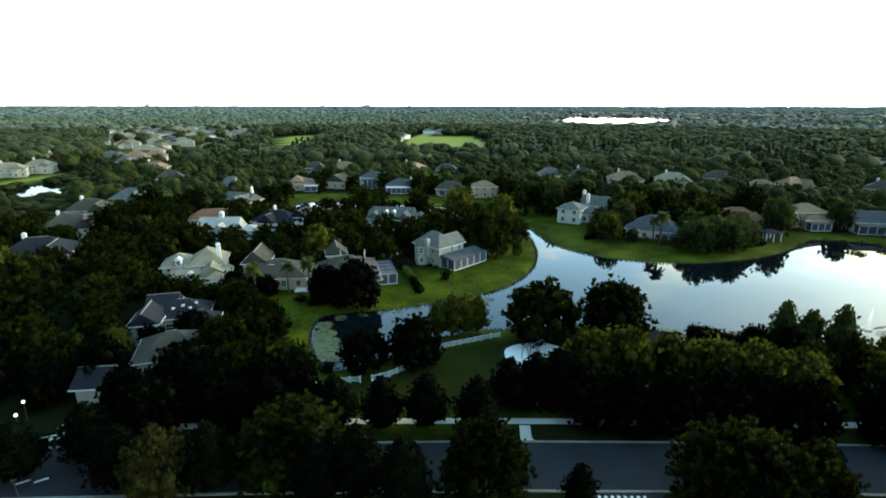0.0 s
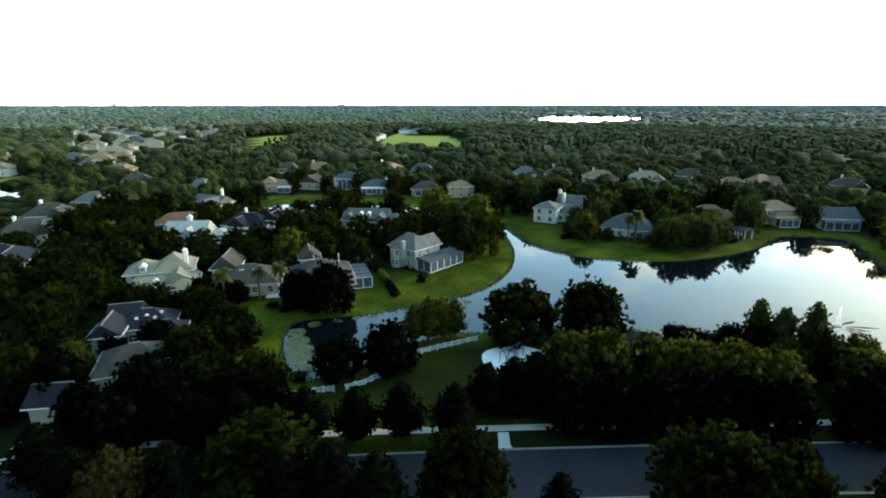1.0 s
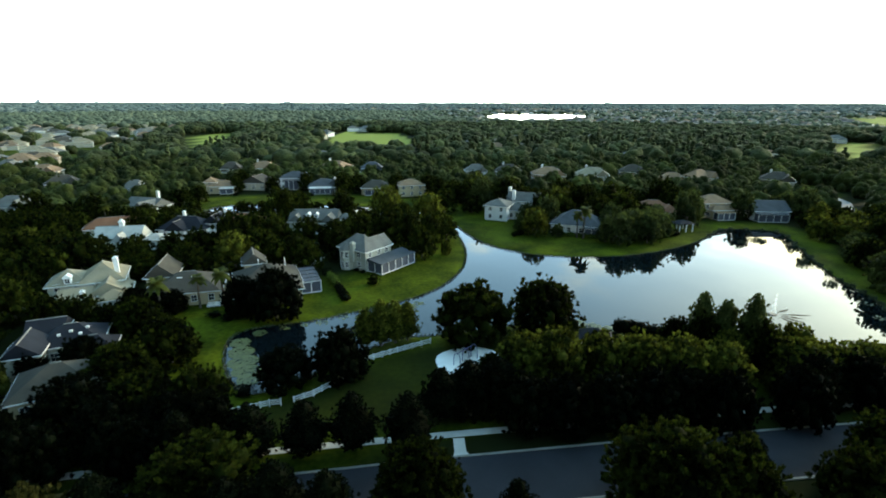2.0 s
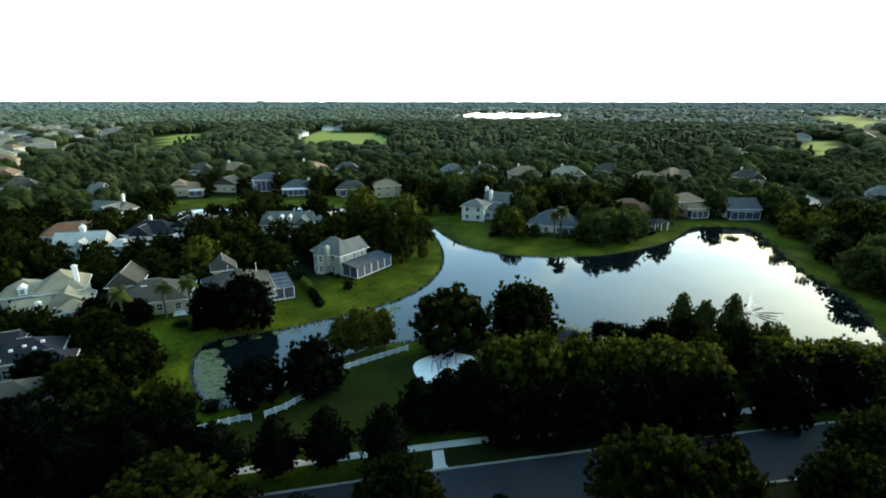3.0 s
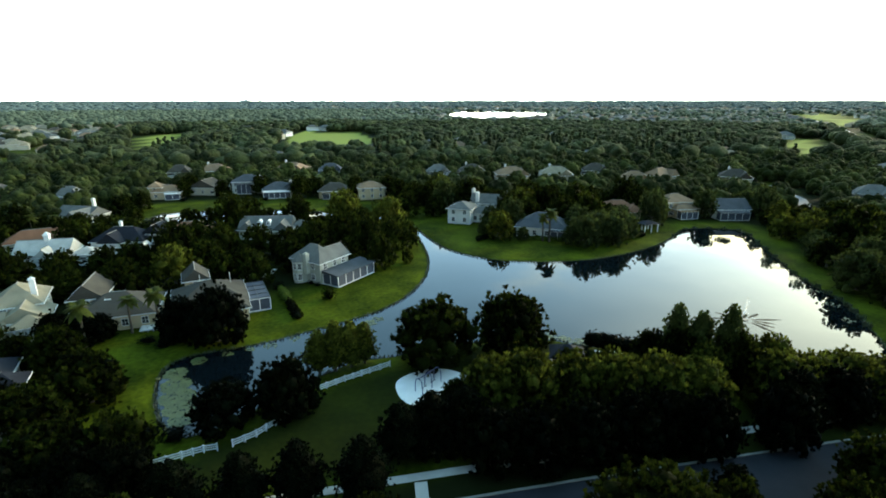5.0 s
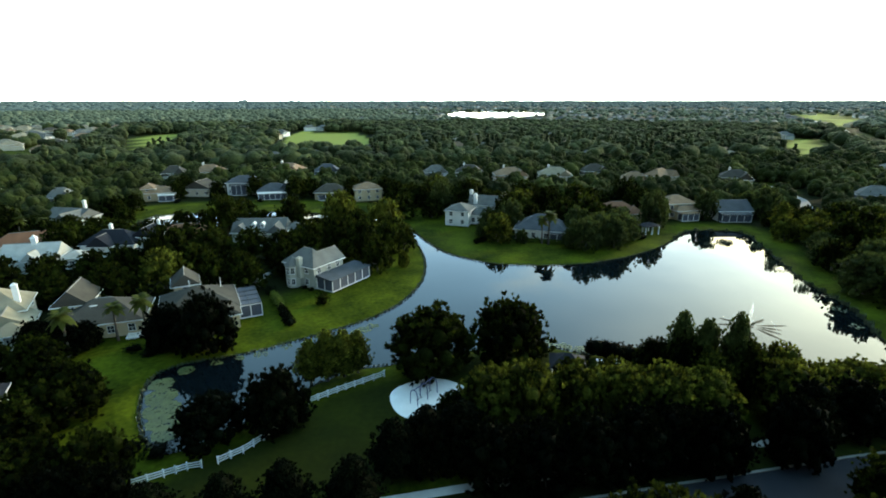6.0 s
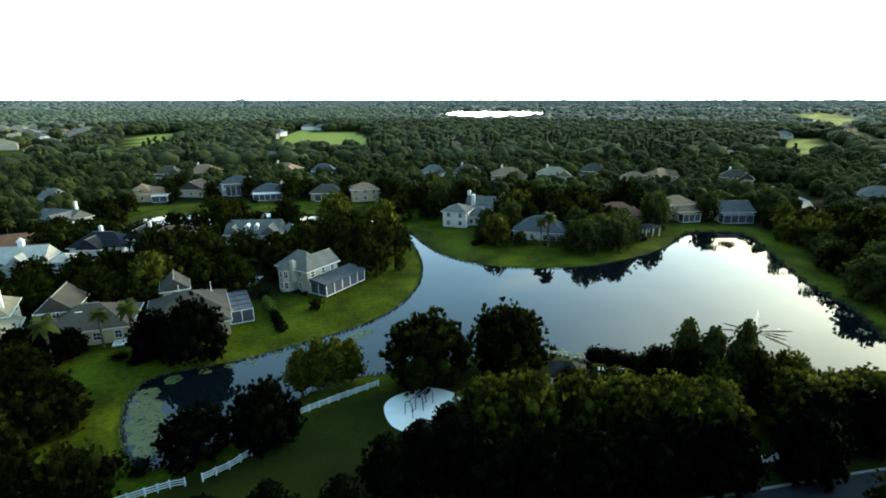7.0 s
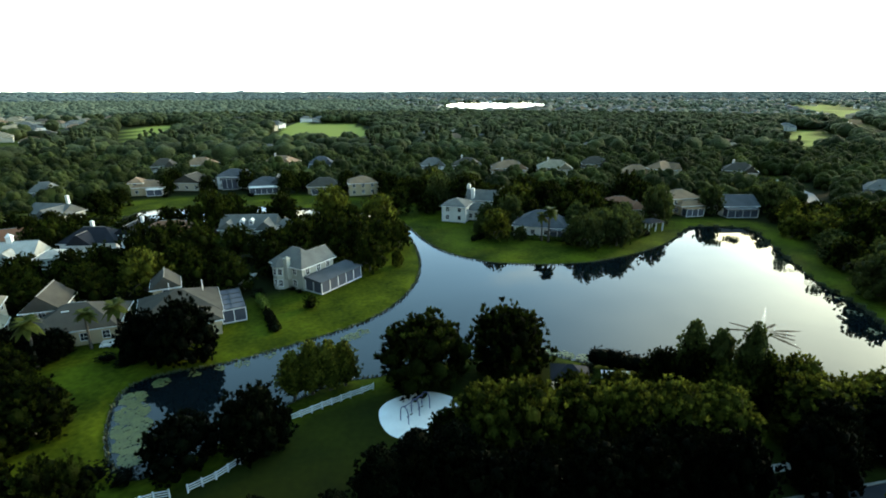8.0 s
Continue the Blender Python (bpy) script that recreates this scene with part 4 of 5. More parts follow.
    for x, y, yaw, w, roof, wall in ((-94, 311, 5, 16, "tanroof", "tan"), (-51, 313, -8, 18, "tanroof", "cream"), (-112, 308, 12, 12, "brown", "cream"), (-28, 306, 4, 13, "blue", "grey"),
                                     (52, 290, -10, 15, "brown", "tan"), (72, 277, -4, 17, "tanroof", "tan"), (96.5, 275, -14, 17, "pale", "cream"), (130, 251, -20, 13, "tanroof", "tan"),
                                     (186, 251, -30, 15, "brown", "cream"), (33, 292, 0, 12, "grey", "white"), (123, 284, -12, 14, "brown", "tan"), (-123, 116, 25, 16, "dark", "grey"),
                                     (-139, 145, 35, 15, "brown", "cream"), (-153, 171, 20, 15, "brown", "tan"), (-155, 197, 8, 14, "grey", "grey"), (-131, 237, 12, 10, "grey", "cream"),
                                     (-175, 255, 30, 14, "brown", "tan"), (-215, 300, 15, 16, "tanroof", "cream"), (150, 262, 25, 14, "tanroof", "tan"), (210, 196, -35, 14, "grey", "grey"), (-300, 284, 40, 17, "pale", "cream"), (-297, 303, 25, 16, "pale", "cream"), (-330, 352, 20, 18, "tanroof", "cream"), (-254, 327, 10, 13, "grey", "white")):
        h = placed(x, y, yaw, [(0, 0, w, w * 0.66, 5.0, 8.8, "hip", "x"), (w * 0.28, -w * 0.25, w * 0.4, w * 0.45, 4.6, 8.0, "gable", "y"), (-w * 0.36, -w * 0.16, w * 0.34, w * 0.42, 3.4, 6.4, "hip", "y")], wall, roof,
                   "house with %s roof half hidden by oaks" % {"tanroof": "tan tile", "pale": "pale shingle"}.get(roof, roof), front=24 if y > 225 else 0)
        if w > 14:
            chimney(h, -w * 0.2, 0.8, 9.6, TRIM, 0.9)
    # east shore
    h = placed(30.5, 189, -25, [(0, 0, 8.5, 10, 5.4, 7.6, "hip", "y"), (7, 3, 8, 7, 3.4, 5.8, "hip", "x"), (6, 12, 10, 8, 5.4, 8.6, "gable", "x"), (13, 14, 6, 8, 5.2, 9.2, "gable", "y")], "white", "grey",
               "white two-storey house with grey roofs and tall white chimneys", front=18)
    chimney(h, 3.5, 8.5, 9.4, WALLS["white"], 1.2)
    chimney(h, 0.5, 14, 9.8, WALLS["white"], 1.2)
    h = placed(54.5, 167.5, -24, [(0, 0, 16, 12, 3.2, 7.4, "hip", "x")], "white", "blue", "white single-storey house with dark grey hip roof by the water", front=20)
    lanai(h, 3.4, -8.4, 7.9, -6.1, 3.0, ROOFS["blue"])
    placed(90, 187, -10, [(0, 0, 15, 11, 3.6, 7.0, "hip", "x"), (5, -4, 6, 7, 3.6, 6.2, "hip", "y")], "cream", "terra", "house with terracotta roof among trees")
    h = placed(115, 190, 4, [(0, 0, 12, 9, 5.6, 8.4, "hip", "x"), (1.5, -5.2, 10, 4, 3.4, 5.0, "hip", "x")], "tan", "tanroof", "two-storey tan stucco house with tile roof", front=26)
    lanai(h, -3, -10.0, 4, -7.4, 2.9, ROOFS["tanroof"])
    h = placed(133.5, 184, -6, [(0, 0, 13, 10, 3.6, 7.0, "gable", "x")], "white", "blue", "white house with blue-grey gable roof and screened porch", front=26)
    lanai(h, -6.2, -8.0, 4.8, -5.1, 2.9, ROOFS["blue"], 0.4)


lake_house()
gable_house()
deck_house()
pale_house()
dark_houses()
white_cupola_house()
more_houses()


def pavilion():
    p = empty("pavilion", pose(91, 165.5, 0, 0, 0, 15), "open white pavilion with dark hip roof on the far lawn", "pavilion")
    for x in (-2.8, 0, 2.8):
        for y in (-2.2, 2.2):
            part("post", box(x, y, -0.2, 0.3, 0.3, 3.2), TRIM, p)
    part("roof", roof_block(6, 4.8, 3.0, "hip", 4.0, "x", 0.4), ROOFS["dark"], p)
    part("beam", joined([box(0, -2.2, 2.75, 6, 0.25, 0.25), box(0, 2.2, 2.75, 6, 0.25, 0.25), box(-2.8, 0, 2.75, 0.25, 4.2, 0.25), box(2.8, 0, 2.75, 0.25, 4.2, 0.25)]), TRIM, p)


pavilion()


# ---- distant houses ----
def distant_houses():
    rng = random.Random(5)
    kinds = []
    spots = []
    for i in range(95):
        while True:
            x, y = rng.uniform(-620, -230), rng.uniform(290, 880)
            if depth_inside(np.array([x]), np.array([y]), VILLAGE_WEST)[0] > 5:
                break
        spots.append((x, y, 0))
    for i in range(170):
        r, a = rng.uniform(360, 1500), radians(rng.uniform(-14, 50))
        spots.append((r * math.sin(a), r * math.cos(a), 1))
    for i in range(30):
        r, a = rng.uniform(1200, 2600), radians(rng.uniform(-35, 45))
        spots.append((r * math.sin(a), r * math.cos(a), 1))
    for i in range(1500):
        r, a = 2900 - 2000 * rng.random() ** 1.6, radians(rng.uniform(-6, 50))
        spots.append((r * math.sin(a), r * math.cos(a), 1))
    combos = [("tanroof", "cream"), ("brown", "cream"), ("grey", "white"), ("pale", "cream"), ("grey", "cream"), ("blue", "white")]
    far_geo = {c: [] for c in combos}
    for i, (x, y, far) in enumerate(spots):
        if any(depth_inside(np.array([x]), np.array([y]), p)[0] > -6 for p in OPEN_LAND + [POND_WEST, FAR_LAKE]):
            continue
        combo = roof, wall = combos[rng.choice((0, 0, 3, 3, 1, 2) if x < -200 else (0, 1, 2, 2, 3, 4, 5))]
        k = 1.0
        z = float(terrain(np.array([x]), np.array([y]))[0])
        m = pose(x, y, z, 0, 0, rng.uniform(-40, 40)) @ Matrix.Diagonal((k, k, k, 1))
        HOUSE_SPOTS.append((x, y, 9))
        if math.hypot(x, y) > 800:
            far_geo[combo].append(m)
            continue
        known = [h for key, h in kinds if key == combo]
        if known:
            copy_scaled(known[0], m)
            continue
        h = house(x, y, 0, [(0, 0, 17, 12, 5.0, 8.6, "hip", "x"), (5, -5, 8, 7, 3.6, 6.6, "hip", "y")], wall, roof, "distant house with %s walls above the treetops" % wall, False, "distant houses")
        h.matrix_basis = m
        kinds.append((combo, h))
    for (roof, wall), ms in far_geo.items():
        walls_geo = joined([moved(wall_block(17, 12, 5, "hip", 8.6, "x"), m) for m in ms])
        roofs_geo = joined([moved(roof_block(17, 12, 5, "hip", 8.6, "x"), m) for m in ms])
        ob = part("houses_far", joined([walls_geo, roofs_geo]), WALLS[wall])
        ob.data.materials.append(ROOFS[roof])
        n = len(walls_geo[1])
        ob.data.polygons.foreach_set("material_index", [0] * n + [1] * len(roofs_geo[1]))
        tagged(ob, "tiny far houses with %s walls scattered among woods" % wall, "houses", kind="stuff")


distant_houses()


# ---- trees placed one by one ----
# oaks in shade get the darkest leaf colour in place of shadow
SHADED_OAKS = {(6, 61.8), (10, 62.2), (-56.5, 77), (-64, 75.5), (-22.4, 71.6), (-13.9, 73.2), (13.5, 59.0), (19, 58.6), (25.5, 58.8), (31.5, 59.2), (36.5, 59.8), (41, 57.5), (52, 58), (-41, 56), (-34, 57.5), (-29, 57), (-36, 52), (-46, 50), (-53, 54.5), (-67, 55.5), (-77, 56.5), (57, 62.2), (64, 62),
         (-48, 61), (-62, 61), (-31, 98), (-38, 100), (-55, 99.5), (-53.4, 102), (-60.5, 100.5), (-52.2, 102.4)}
# oaks with sunlit tops get the lighter leaf colour to show the sun
SUNLIT_OAKS = {(45, 66), (78, 66), (49.6, 71.5), (72, 61), (137, 148), (146, 157), (20, 68.5), (33, 67), (27, 69), (15.5, 70), (39, 66.5), (61, 71.5), (57.5, 66), (64, 66), (71, 67.5)}
for x, y, h, r, v in ((-25.5, 45.5, 8.6, 7.2, 0), (-1.5, 44.5, 8.4, 5.2, 1), (25, 41, 11.2, 7.6, 2), (31, 39.5, 10.5, 5.5, 0), (9, 86.5, 10.4, 7.6, 1), (22.8, 87.5, 10.6, 7.0, 2), (-13.9, 73.2, 8.4, 4.9, 0),
                      (-22.4, 71.6, 6.0, 4.8, 1), (15.5, 70, 8.4, 5.0, 2), (20, 68.5, 9.6, 5.2, 0), (27, 69, 8.4, 4.8, 1), (33, 67, 9.2, 5.2, 2), (39, 66.5, 9.0, 5.0, 0), (45, 66, 8.2, 5.0, 1), (57.5, 66, 8.4, 5.4, 2),
                      (64, 66, 7.4, 5.2, 0), (71, 67.5, 6.6, 5.0, 1), (78, 66, 6.4, 5.2, 2), (-44, 79.5, 8.2, 5.6, 0), (-47, 71, 7.6, 5.6, 1), (-39, 62, 7.8, 5.2, 2), (-32.5, 63, 7.8, 4.6, 0), (-48, 61, 8.0, 5.4, 1),
                      (-31, 98, 10.4, 5.8, 2), (-38, 100, 8.0, 4.6, 0), (-55, 99.5, 5.4, 3.8, 1), (-53.4, 102, 4.8, 3.0, 0), (-41, 56, 7.6, 4.4, 0), (-34, 57.5, 7.4, 4.2, 1), (-53, 54.5, 7.2, 3.8, 2), (-71, 63, 7.8, 4.6, 0), (-80, 67, 8.2, 5.2, 1), (-77, 56.5, 7.8, 4.8, 2), (-86, 59, 8, 5, 0), (-70, 71, 7.6, 4.4, 1), (-92, 67, 8, 5.4, 2), (-67, 55.5, 6.6, 3.2, 1), (-54, 90, 7.4, 4.6, 2), (-60.5, 91, 6.0, 3.8, 0), (-29, 57, 7.6, 4.2, 1), (47, 75, 8.4, 3.6, 2), (54.5, 71, 9.0, 4.0, 0),
                      (0, 137.5, 9.2, 4.4, 1), (-4, 147, 11.4, 5.6, 2), (3, 152, 10.0, 5.2, 0), (-10, 155, 11.6, 5.4, 1), (8, 157, 7.6, 4.2, 2), (-17, 146, 8.2, 4.6, 0), (-24, 139, 8.4, 4.6, 1), (-2, 163, 7.8, 5.0, 2),
                      (69, 155, 10.0, 6.0, 0), (77, 157, 9.6, 6.2, 1), (96.5, 172.5, 13.0, 5.4, 2), (83, 170, 8.4, 5.2, 0), (40, 172, 6.6, 4.0, 1), (124, 183, 10.6, 4.8, 2), (35, 168, 5.4, 3.2, 0), (26, 205, 13.5, 5.6, 1),
                      (21, 199, 8.0, 4.6, 0), (137, 148, 7.6, 6.6, 1), (146, 157, 8.0, 5.6, 2), (131, 138, 6.0, 5.0, 0), (-73, 252, 7.6, 4.2, 1), (-37, 245, 10, 5.2, 2), (-12.5, 240, 7, 3.6, 0), (-90.5, 252, 8, 4, 1), (8, 236, 9, 5.4, 2), (15, 228, 9, 5.4, 0), (21, 218, 10, 5.2, 1), (146.5, 181, 12, 5.5, 2), (144, 187, 9, 5.5, 0), (46, 40, 8.6, 5.4, 1), (54, 46, 8.8, 5.4, 2), (62, 39, 8.8, 5.6, 0),
                      (41, 57.5, 8.2, 3.8, 1), (52, 58, 8.4, 4.2, 2), (70, 48, 8.4, 5.2, 1), (-62, 61, 8.2, 4.4, 0), (-36, 52, 7.4, 4.2, 2), (-46, 50, 8.2, 4.2, 0), (13.5, 59.0, 7.4, 4.6, 0), (19, 58.6, 7.6, 4.8, 1), (25.5, 58.8, 7.4, 4.8, 2), (31.5, 59.2, 7.8, 4.8, 0), (36.5, 59.8, 7.4, 4.6, 1), (57, 62.2, 7.8, 4.6, 0), (64, 62, 7.6, 4.6, 2), (72, 61, 8, 4.6, 1), (10.4, 70.4, 4.8, 2.8, 1), (16.5, 72.5, 6.6, 3.2, 2), (11.5, 67.5, 5.6, 3.0, 0), (-60.5, 100.5, 6.0, 3.6, 2), (-58.6, 96.5, 5.4, 3.4, 0), (63, 150, 9.6, 5.0, 1), (72, 150.5, 9.0, 4.4, 2), (59, 152.5, 6.5, 3.4, 0), (56.5, 73.6, 7.6, 4.0, 1), (44.5, 78.8, 6.6, 3.6, 0), (49.6, 71.5, 7.4, 4.2, 2), (61, 71.5, 8.0, 4.4, 0), (123.5, 129, 6.6, 5.0, 1), (-104, 192, 6.2, 4.2, 0), (81.5, 160.5, 7.4, 4.0, 1), (45.5, 160, 4.2, 2.4, 2), (6, 61.8, 6.2, 3.4, 1), (10, 62.2, 6.6, 3.6, 2), (-101, 216, 8.0, 5.0, 1), (-98, 225, 7.4, 4.6, 2), (-92.5, 205, 6.0, 3.8, 0), (-56.5, 77, 6.2, 3.8, 1), (-64, 75.5, 4.6, 2.6, 2), (29.5, 75.8, 5.4, 3.6, 0), (36, 76.2, 4.6, 3.4, 1), (-112, 190, 6.6, 4.6, 1), (-96, 191, 5.4, 4.0, 2), (129.5, 120, 8.6, 5.6, 2), (147, 190, 9.0, 5.0, 0), (-57, 256, 9.2, 4.6, 1), (-31, 250, 8.6, 4.8, 2), (-11, 249, 9.0, 4.6, 0), (-91, 262, 9.2, 4.8, 1), (4, 243, 9.6, 5.2, 2), (46, 176, 10.4, 5.2, 1), (66, 166, 9.4, 4.8, 2), (104, 183, 9.6, 4.8, 0), (39.5, 180, 7.0, 4.0, 2)):
    # oaks on the east shore take the garden colour lightened for haze
    tree("oak", x, y, h, r, v, 3 if y < 48 else 2 if y < 112 else 1, LEAF_OLIVE_SUNLIT if (x, y) in SUNLIT_OAKS else LEAF_DARK_SHADED if (x, y) in SHADED_OAKS else LEAF_GARDEN if x > 25 and y > 115 else None)
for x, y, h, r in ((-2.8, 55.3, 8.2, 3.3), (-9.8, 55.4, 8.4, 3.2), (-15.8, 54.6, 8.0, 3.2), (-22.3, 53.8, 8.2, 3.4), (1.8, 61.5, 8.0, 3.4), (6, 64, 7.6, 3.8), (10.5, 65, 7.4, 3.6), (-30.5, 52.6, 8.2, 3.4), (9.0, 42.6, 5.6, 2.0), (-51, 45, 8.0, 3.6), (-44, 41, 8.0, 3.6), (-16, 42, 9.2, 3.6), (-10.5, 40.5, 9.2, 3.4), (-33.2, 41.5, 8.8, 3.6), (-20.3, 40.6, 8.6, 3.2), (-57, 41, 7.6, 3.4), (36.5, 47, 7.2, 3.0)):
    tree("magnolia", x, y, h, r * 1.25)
for x, y, h, r in ((48.0, 77.4, 12.0, 2.9), (50.9, 75.4, 11.4, 3.0), (54.0, 73.0, 13.2, 3.0), (-10.8, 84.0, 7.6, 2.7), (-8.2, 84.6, 8.8, 3.0), (-5.6, 85.2, 8.4, 3.0), (-3.4, 86.2, 7.6, 2.7), (135.8, 160.0, 11.0, 3.6), (-59, 150, 9, 2.2)):
    tree("cypress", x, y, h, r * 1.5, mat=LEAF_OLIVE_SUNLIT if x > 100 or x < 0 else None)
tree("yellow", -38, 39.5, 8.6, 3.8, 0, 3)
tree("yellow", 112.5, 106.5, 9.8, 6.2, 1, mat=LEAF_GARDEN, label="broad tree with yellow-green leaves on the lake bank")
tree("yellow", 7.0, 141, 4.4, 1.7, 2, mat=LEAF_OLIVE_SUNLIT, label="small bronze-leaved tree on the lawn")
tree("yellow", -66, 69, 6.0, 3.0, 3, mat=LEAF_PALM, label="feathery yellow-green tree beside the dark roofs")
for x, y, h in ((-43.8, 104.2, 8.8), (-48.8, 103.8, 7.8), (-54, 97.6, 9.2), (53.3, 156.8, 11.0), (51.6, 158.0, 9.0), (-111, 178, 9.0), (62.5, 160, 7.2), (-105, 181, 8)):
    palm(x, y, h)


# ---- scattered woods ----
ISLAND_LAWN = [(-24, 96), (-5, 100), (12, 130), (12, 150), (2, 144), (-8, 136), (-24, 130), (-24, 122), (-28, 108), (-42, 102), (-44, 84), (-36, 70), (-28, 66), (-28, 92)]

def plain_mesh(name, v, f, mat):
    me = bpy.data.meshes.new(name)
    me.vertices.add(len(v))
    me.vertices.foreach_set("co", v.ravel())
    k = f.shape[1]
    me.loops.add(f.size)
    me.loops.foreach_set("vertex_index", f.ravel())
    me.polygons.add(len(f))
    me.polygons.foreach_set("loop_start", np.arange(0, f.size, k))
    me.materials.append(mat)
    me.polygons.foreach_set("use_smooth", np.ones(len(f), bool))
    me.update(calc_edges=True)
    return me


def garden_crowns(spots):
    """The crowns beyond the nearest trees, as one mesh."""
    shapes = []
    for s in range(8):
        rng = random.Random(300 + s)
        lumps = [((0, 0, 3.0), 3.7)]
        for n, z, q, lo, hi in ((5, 1.6, 3.5, 1.3, 1.8), (5, 3.4, 3.1, 1.4, 2.0), (3, 5.0, 1.6, 1.3, 1.9)):
            turn = rng.uniform(0, 6)
            for i in range(n):
                a, k = turn + 6.283 * i / n + rng.uniform(-0.3, 0.3), q * rng.uniform(0.85, 1.15)
                lumps.append(((math.cos(a) * k, math.sin(a) * k, z + rng.uniform(-0.5, 0.5)), rng.uniform(lo, hi)))
        core = joined([moved(blob(rng, r, 0.92, 2 if z > 2.9 else 1, 0.28), Matrix.Translation((x, y, z))) for (x, y, z), r in lumps])
        leaf = leaves(rng, lumps, 24, 0.66, 4, 0.36)
        k = len(core[0])
        tri = list(core[1]) + [t for q in leaf[1] for t in ((q[0] + k, q[1] + k, q[2] + k), (q[0] + k, q[2] + k, q[3] + k))]
        shapes.append((np.array(core[0] + leaf[0]), np.array(tri)))
    vs, fs, base = [], [], 0
    for i, (x, y, r, h) in enumerate(spots):
        v, f = shapes[i * 5 % 8]
        c, q = math.cos(i * 2.4), math.sin(i * 2.4)
        vs.append(np.stack([x + r / 5 * (c * v[:, 0] - q * v[:, 1]), y + r / 5 * (q * v[:, 0] + c * v[:, 1]), h / 7.1 * v[:, 2]], -1))
        fs.append(f + base)
        base += len(v)
    ob = new("woods_gardens", plain_mesh("woods_gardens", np.concatenate(vs), np.concatenate(fs), LEAF_GARDEN))
    tagged(ob, "many round oak crowns filling the gardens between houses", "woods", kind="stuff")


def scatter():
    rng = random.Random(11)
    cells = {}

    def clear(x, y, r):
        k = (int(x // 12), int(y // 12))
        for i in (-1, 0, 1):
            for j in (-1, 0, 1):
                for ox, oy, q in cells.get((k[0] + i, k[1] + j), ()):
                    if (x - ox) ** 2 + (y - oy) ** 2 < (0.70 * (r + q)) ** 2:
                        return False
        return True

    near_houses = [h for h in HOUSE_SPOTS if abs(h[0]) < 360 and h[1] < 370]

    def free_of_houses(x, y, r):
        for a, b, q in near_houses:
            d2 = (x - a) ** 2 + (y - b) ** 2
            before = y < b - 1 and b < 200
            if d2 < (q * 0.80 + r * (0.85 if before else 0.55)) ** 2:
                return False
        for a, b, q, far in FRONTS:
            n = math.hypot(a, b - 5)
            ux, uy = -a / n, -(b - 5) / n
            t, side = (x - a) * ux + (y - b) * uy, abs((x - a) * uy - (y - b) * ux)
            if 0 < t < far and side < q + r * 0.7:
                return False
        return True

    for o in list(scene.objects):
        if o.parent is None and o.name.split(".")[0] == "tree":
            p = o.matrix_basis.translation
            cells.setdefault((int(p.x // 12), int(p.y // 12)), []).append((p.x, p.y, 5 * o.matrix_basis.to_scale().x))
    tries = [(rng.uniform(-330, 330), rng.uniform(58, 335)) for _ in range(22000)]
    xs, ys = np.array(tries).T
    lake = depth_inside(xs, ys, LAKE_SHORE)
    bar = [depth_inside(xs, ys, p) for p in OPEN_LAND + [POND_WEST, ISLAND_LAWN]]
    view = [depth_inside(xs, ys, [(k * px, k * py) for px, py in POND_WEST]) for k in (0.74, 0.78, 0.82, 0.86, 0.90, 0.94, 0.97)] + [depth_inside(xs, ys, [(k * px, k * py) for px, py in LAWN_WEST]) for k in (0.72, 0.76, 0.80, 0.84, 0.88, 0.92, 0.96)]
    road = depth_inside(xs, ys, [(152, 170), (194, 214), (204, 250), (210, 250), (201, 212), (158, 167)])
    spots = []
    for i, (x, y) in enumerate(tries):
        if abs(math.atan2(x, y + 5)) > radians(53):
            continue
        r = rng.uniform(3.8, 7.2)
        wide = 20.0 if x < 98 else 7.5
        if y > 190 and x < 10:
            wide = 24.0
        if -10 < x < 12 and 155 < y < 200 or (-85 < x < 0 and 180 < y < 200):
            wide = 4.0
        if -lake[i] < wide or any(b[i] > -r * 0.7 for b in bar) or road[i] > -r * 0.8 or y < 64 + 0.02 * abs(x):
            continue
        if not free_of_houses(x, y, r) or not clear(x, y, r):
            continue
        cells.setdefault((int(x // 12), int(y // 12)), []).append((x, y, r))
        h = r * rng.uniform(1.5, 1.9)
        if any(b[i] > -2 for b in view):
            h = min(h, rng.uniform(2.6, 4.2))
        if -96 < x < -56 and 166 < y < 202:
            if -88 < x < -66 and rng.random() < 0.5:
                continue
            h = min(h, rng.uniform(4.8, 6.6) if -88 < x < -66 else rng.uniform(6.5, 8.5))
        spots.append((x, y, r, h))
    spots.sort(key=lambda s: s[0] ** 2 + s[1] ** 2)
    for i, (x, y, r, h) in enumerate(spots[:190]):
        tree("oak", x, y, h, r, i % 5, 2 if math.hypot(x, y) < 92 else 1, LEAF_OLIVE_SUNLIT if i % 14 == 5 else None)
    garden_crowns(spots[190:])


scatter()


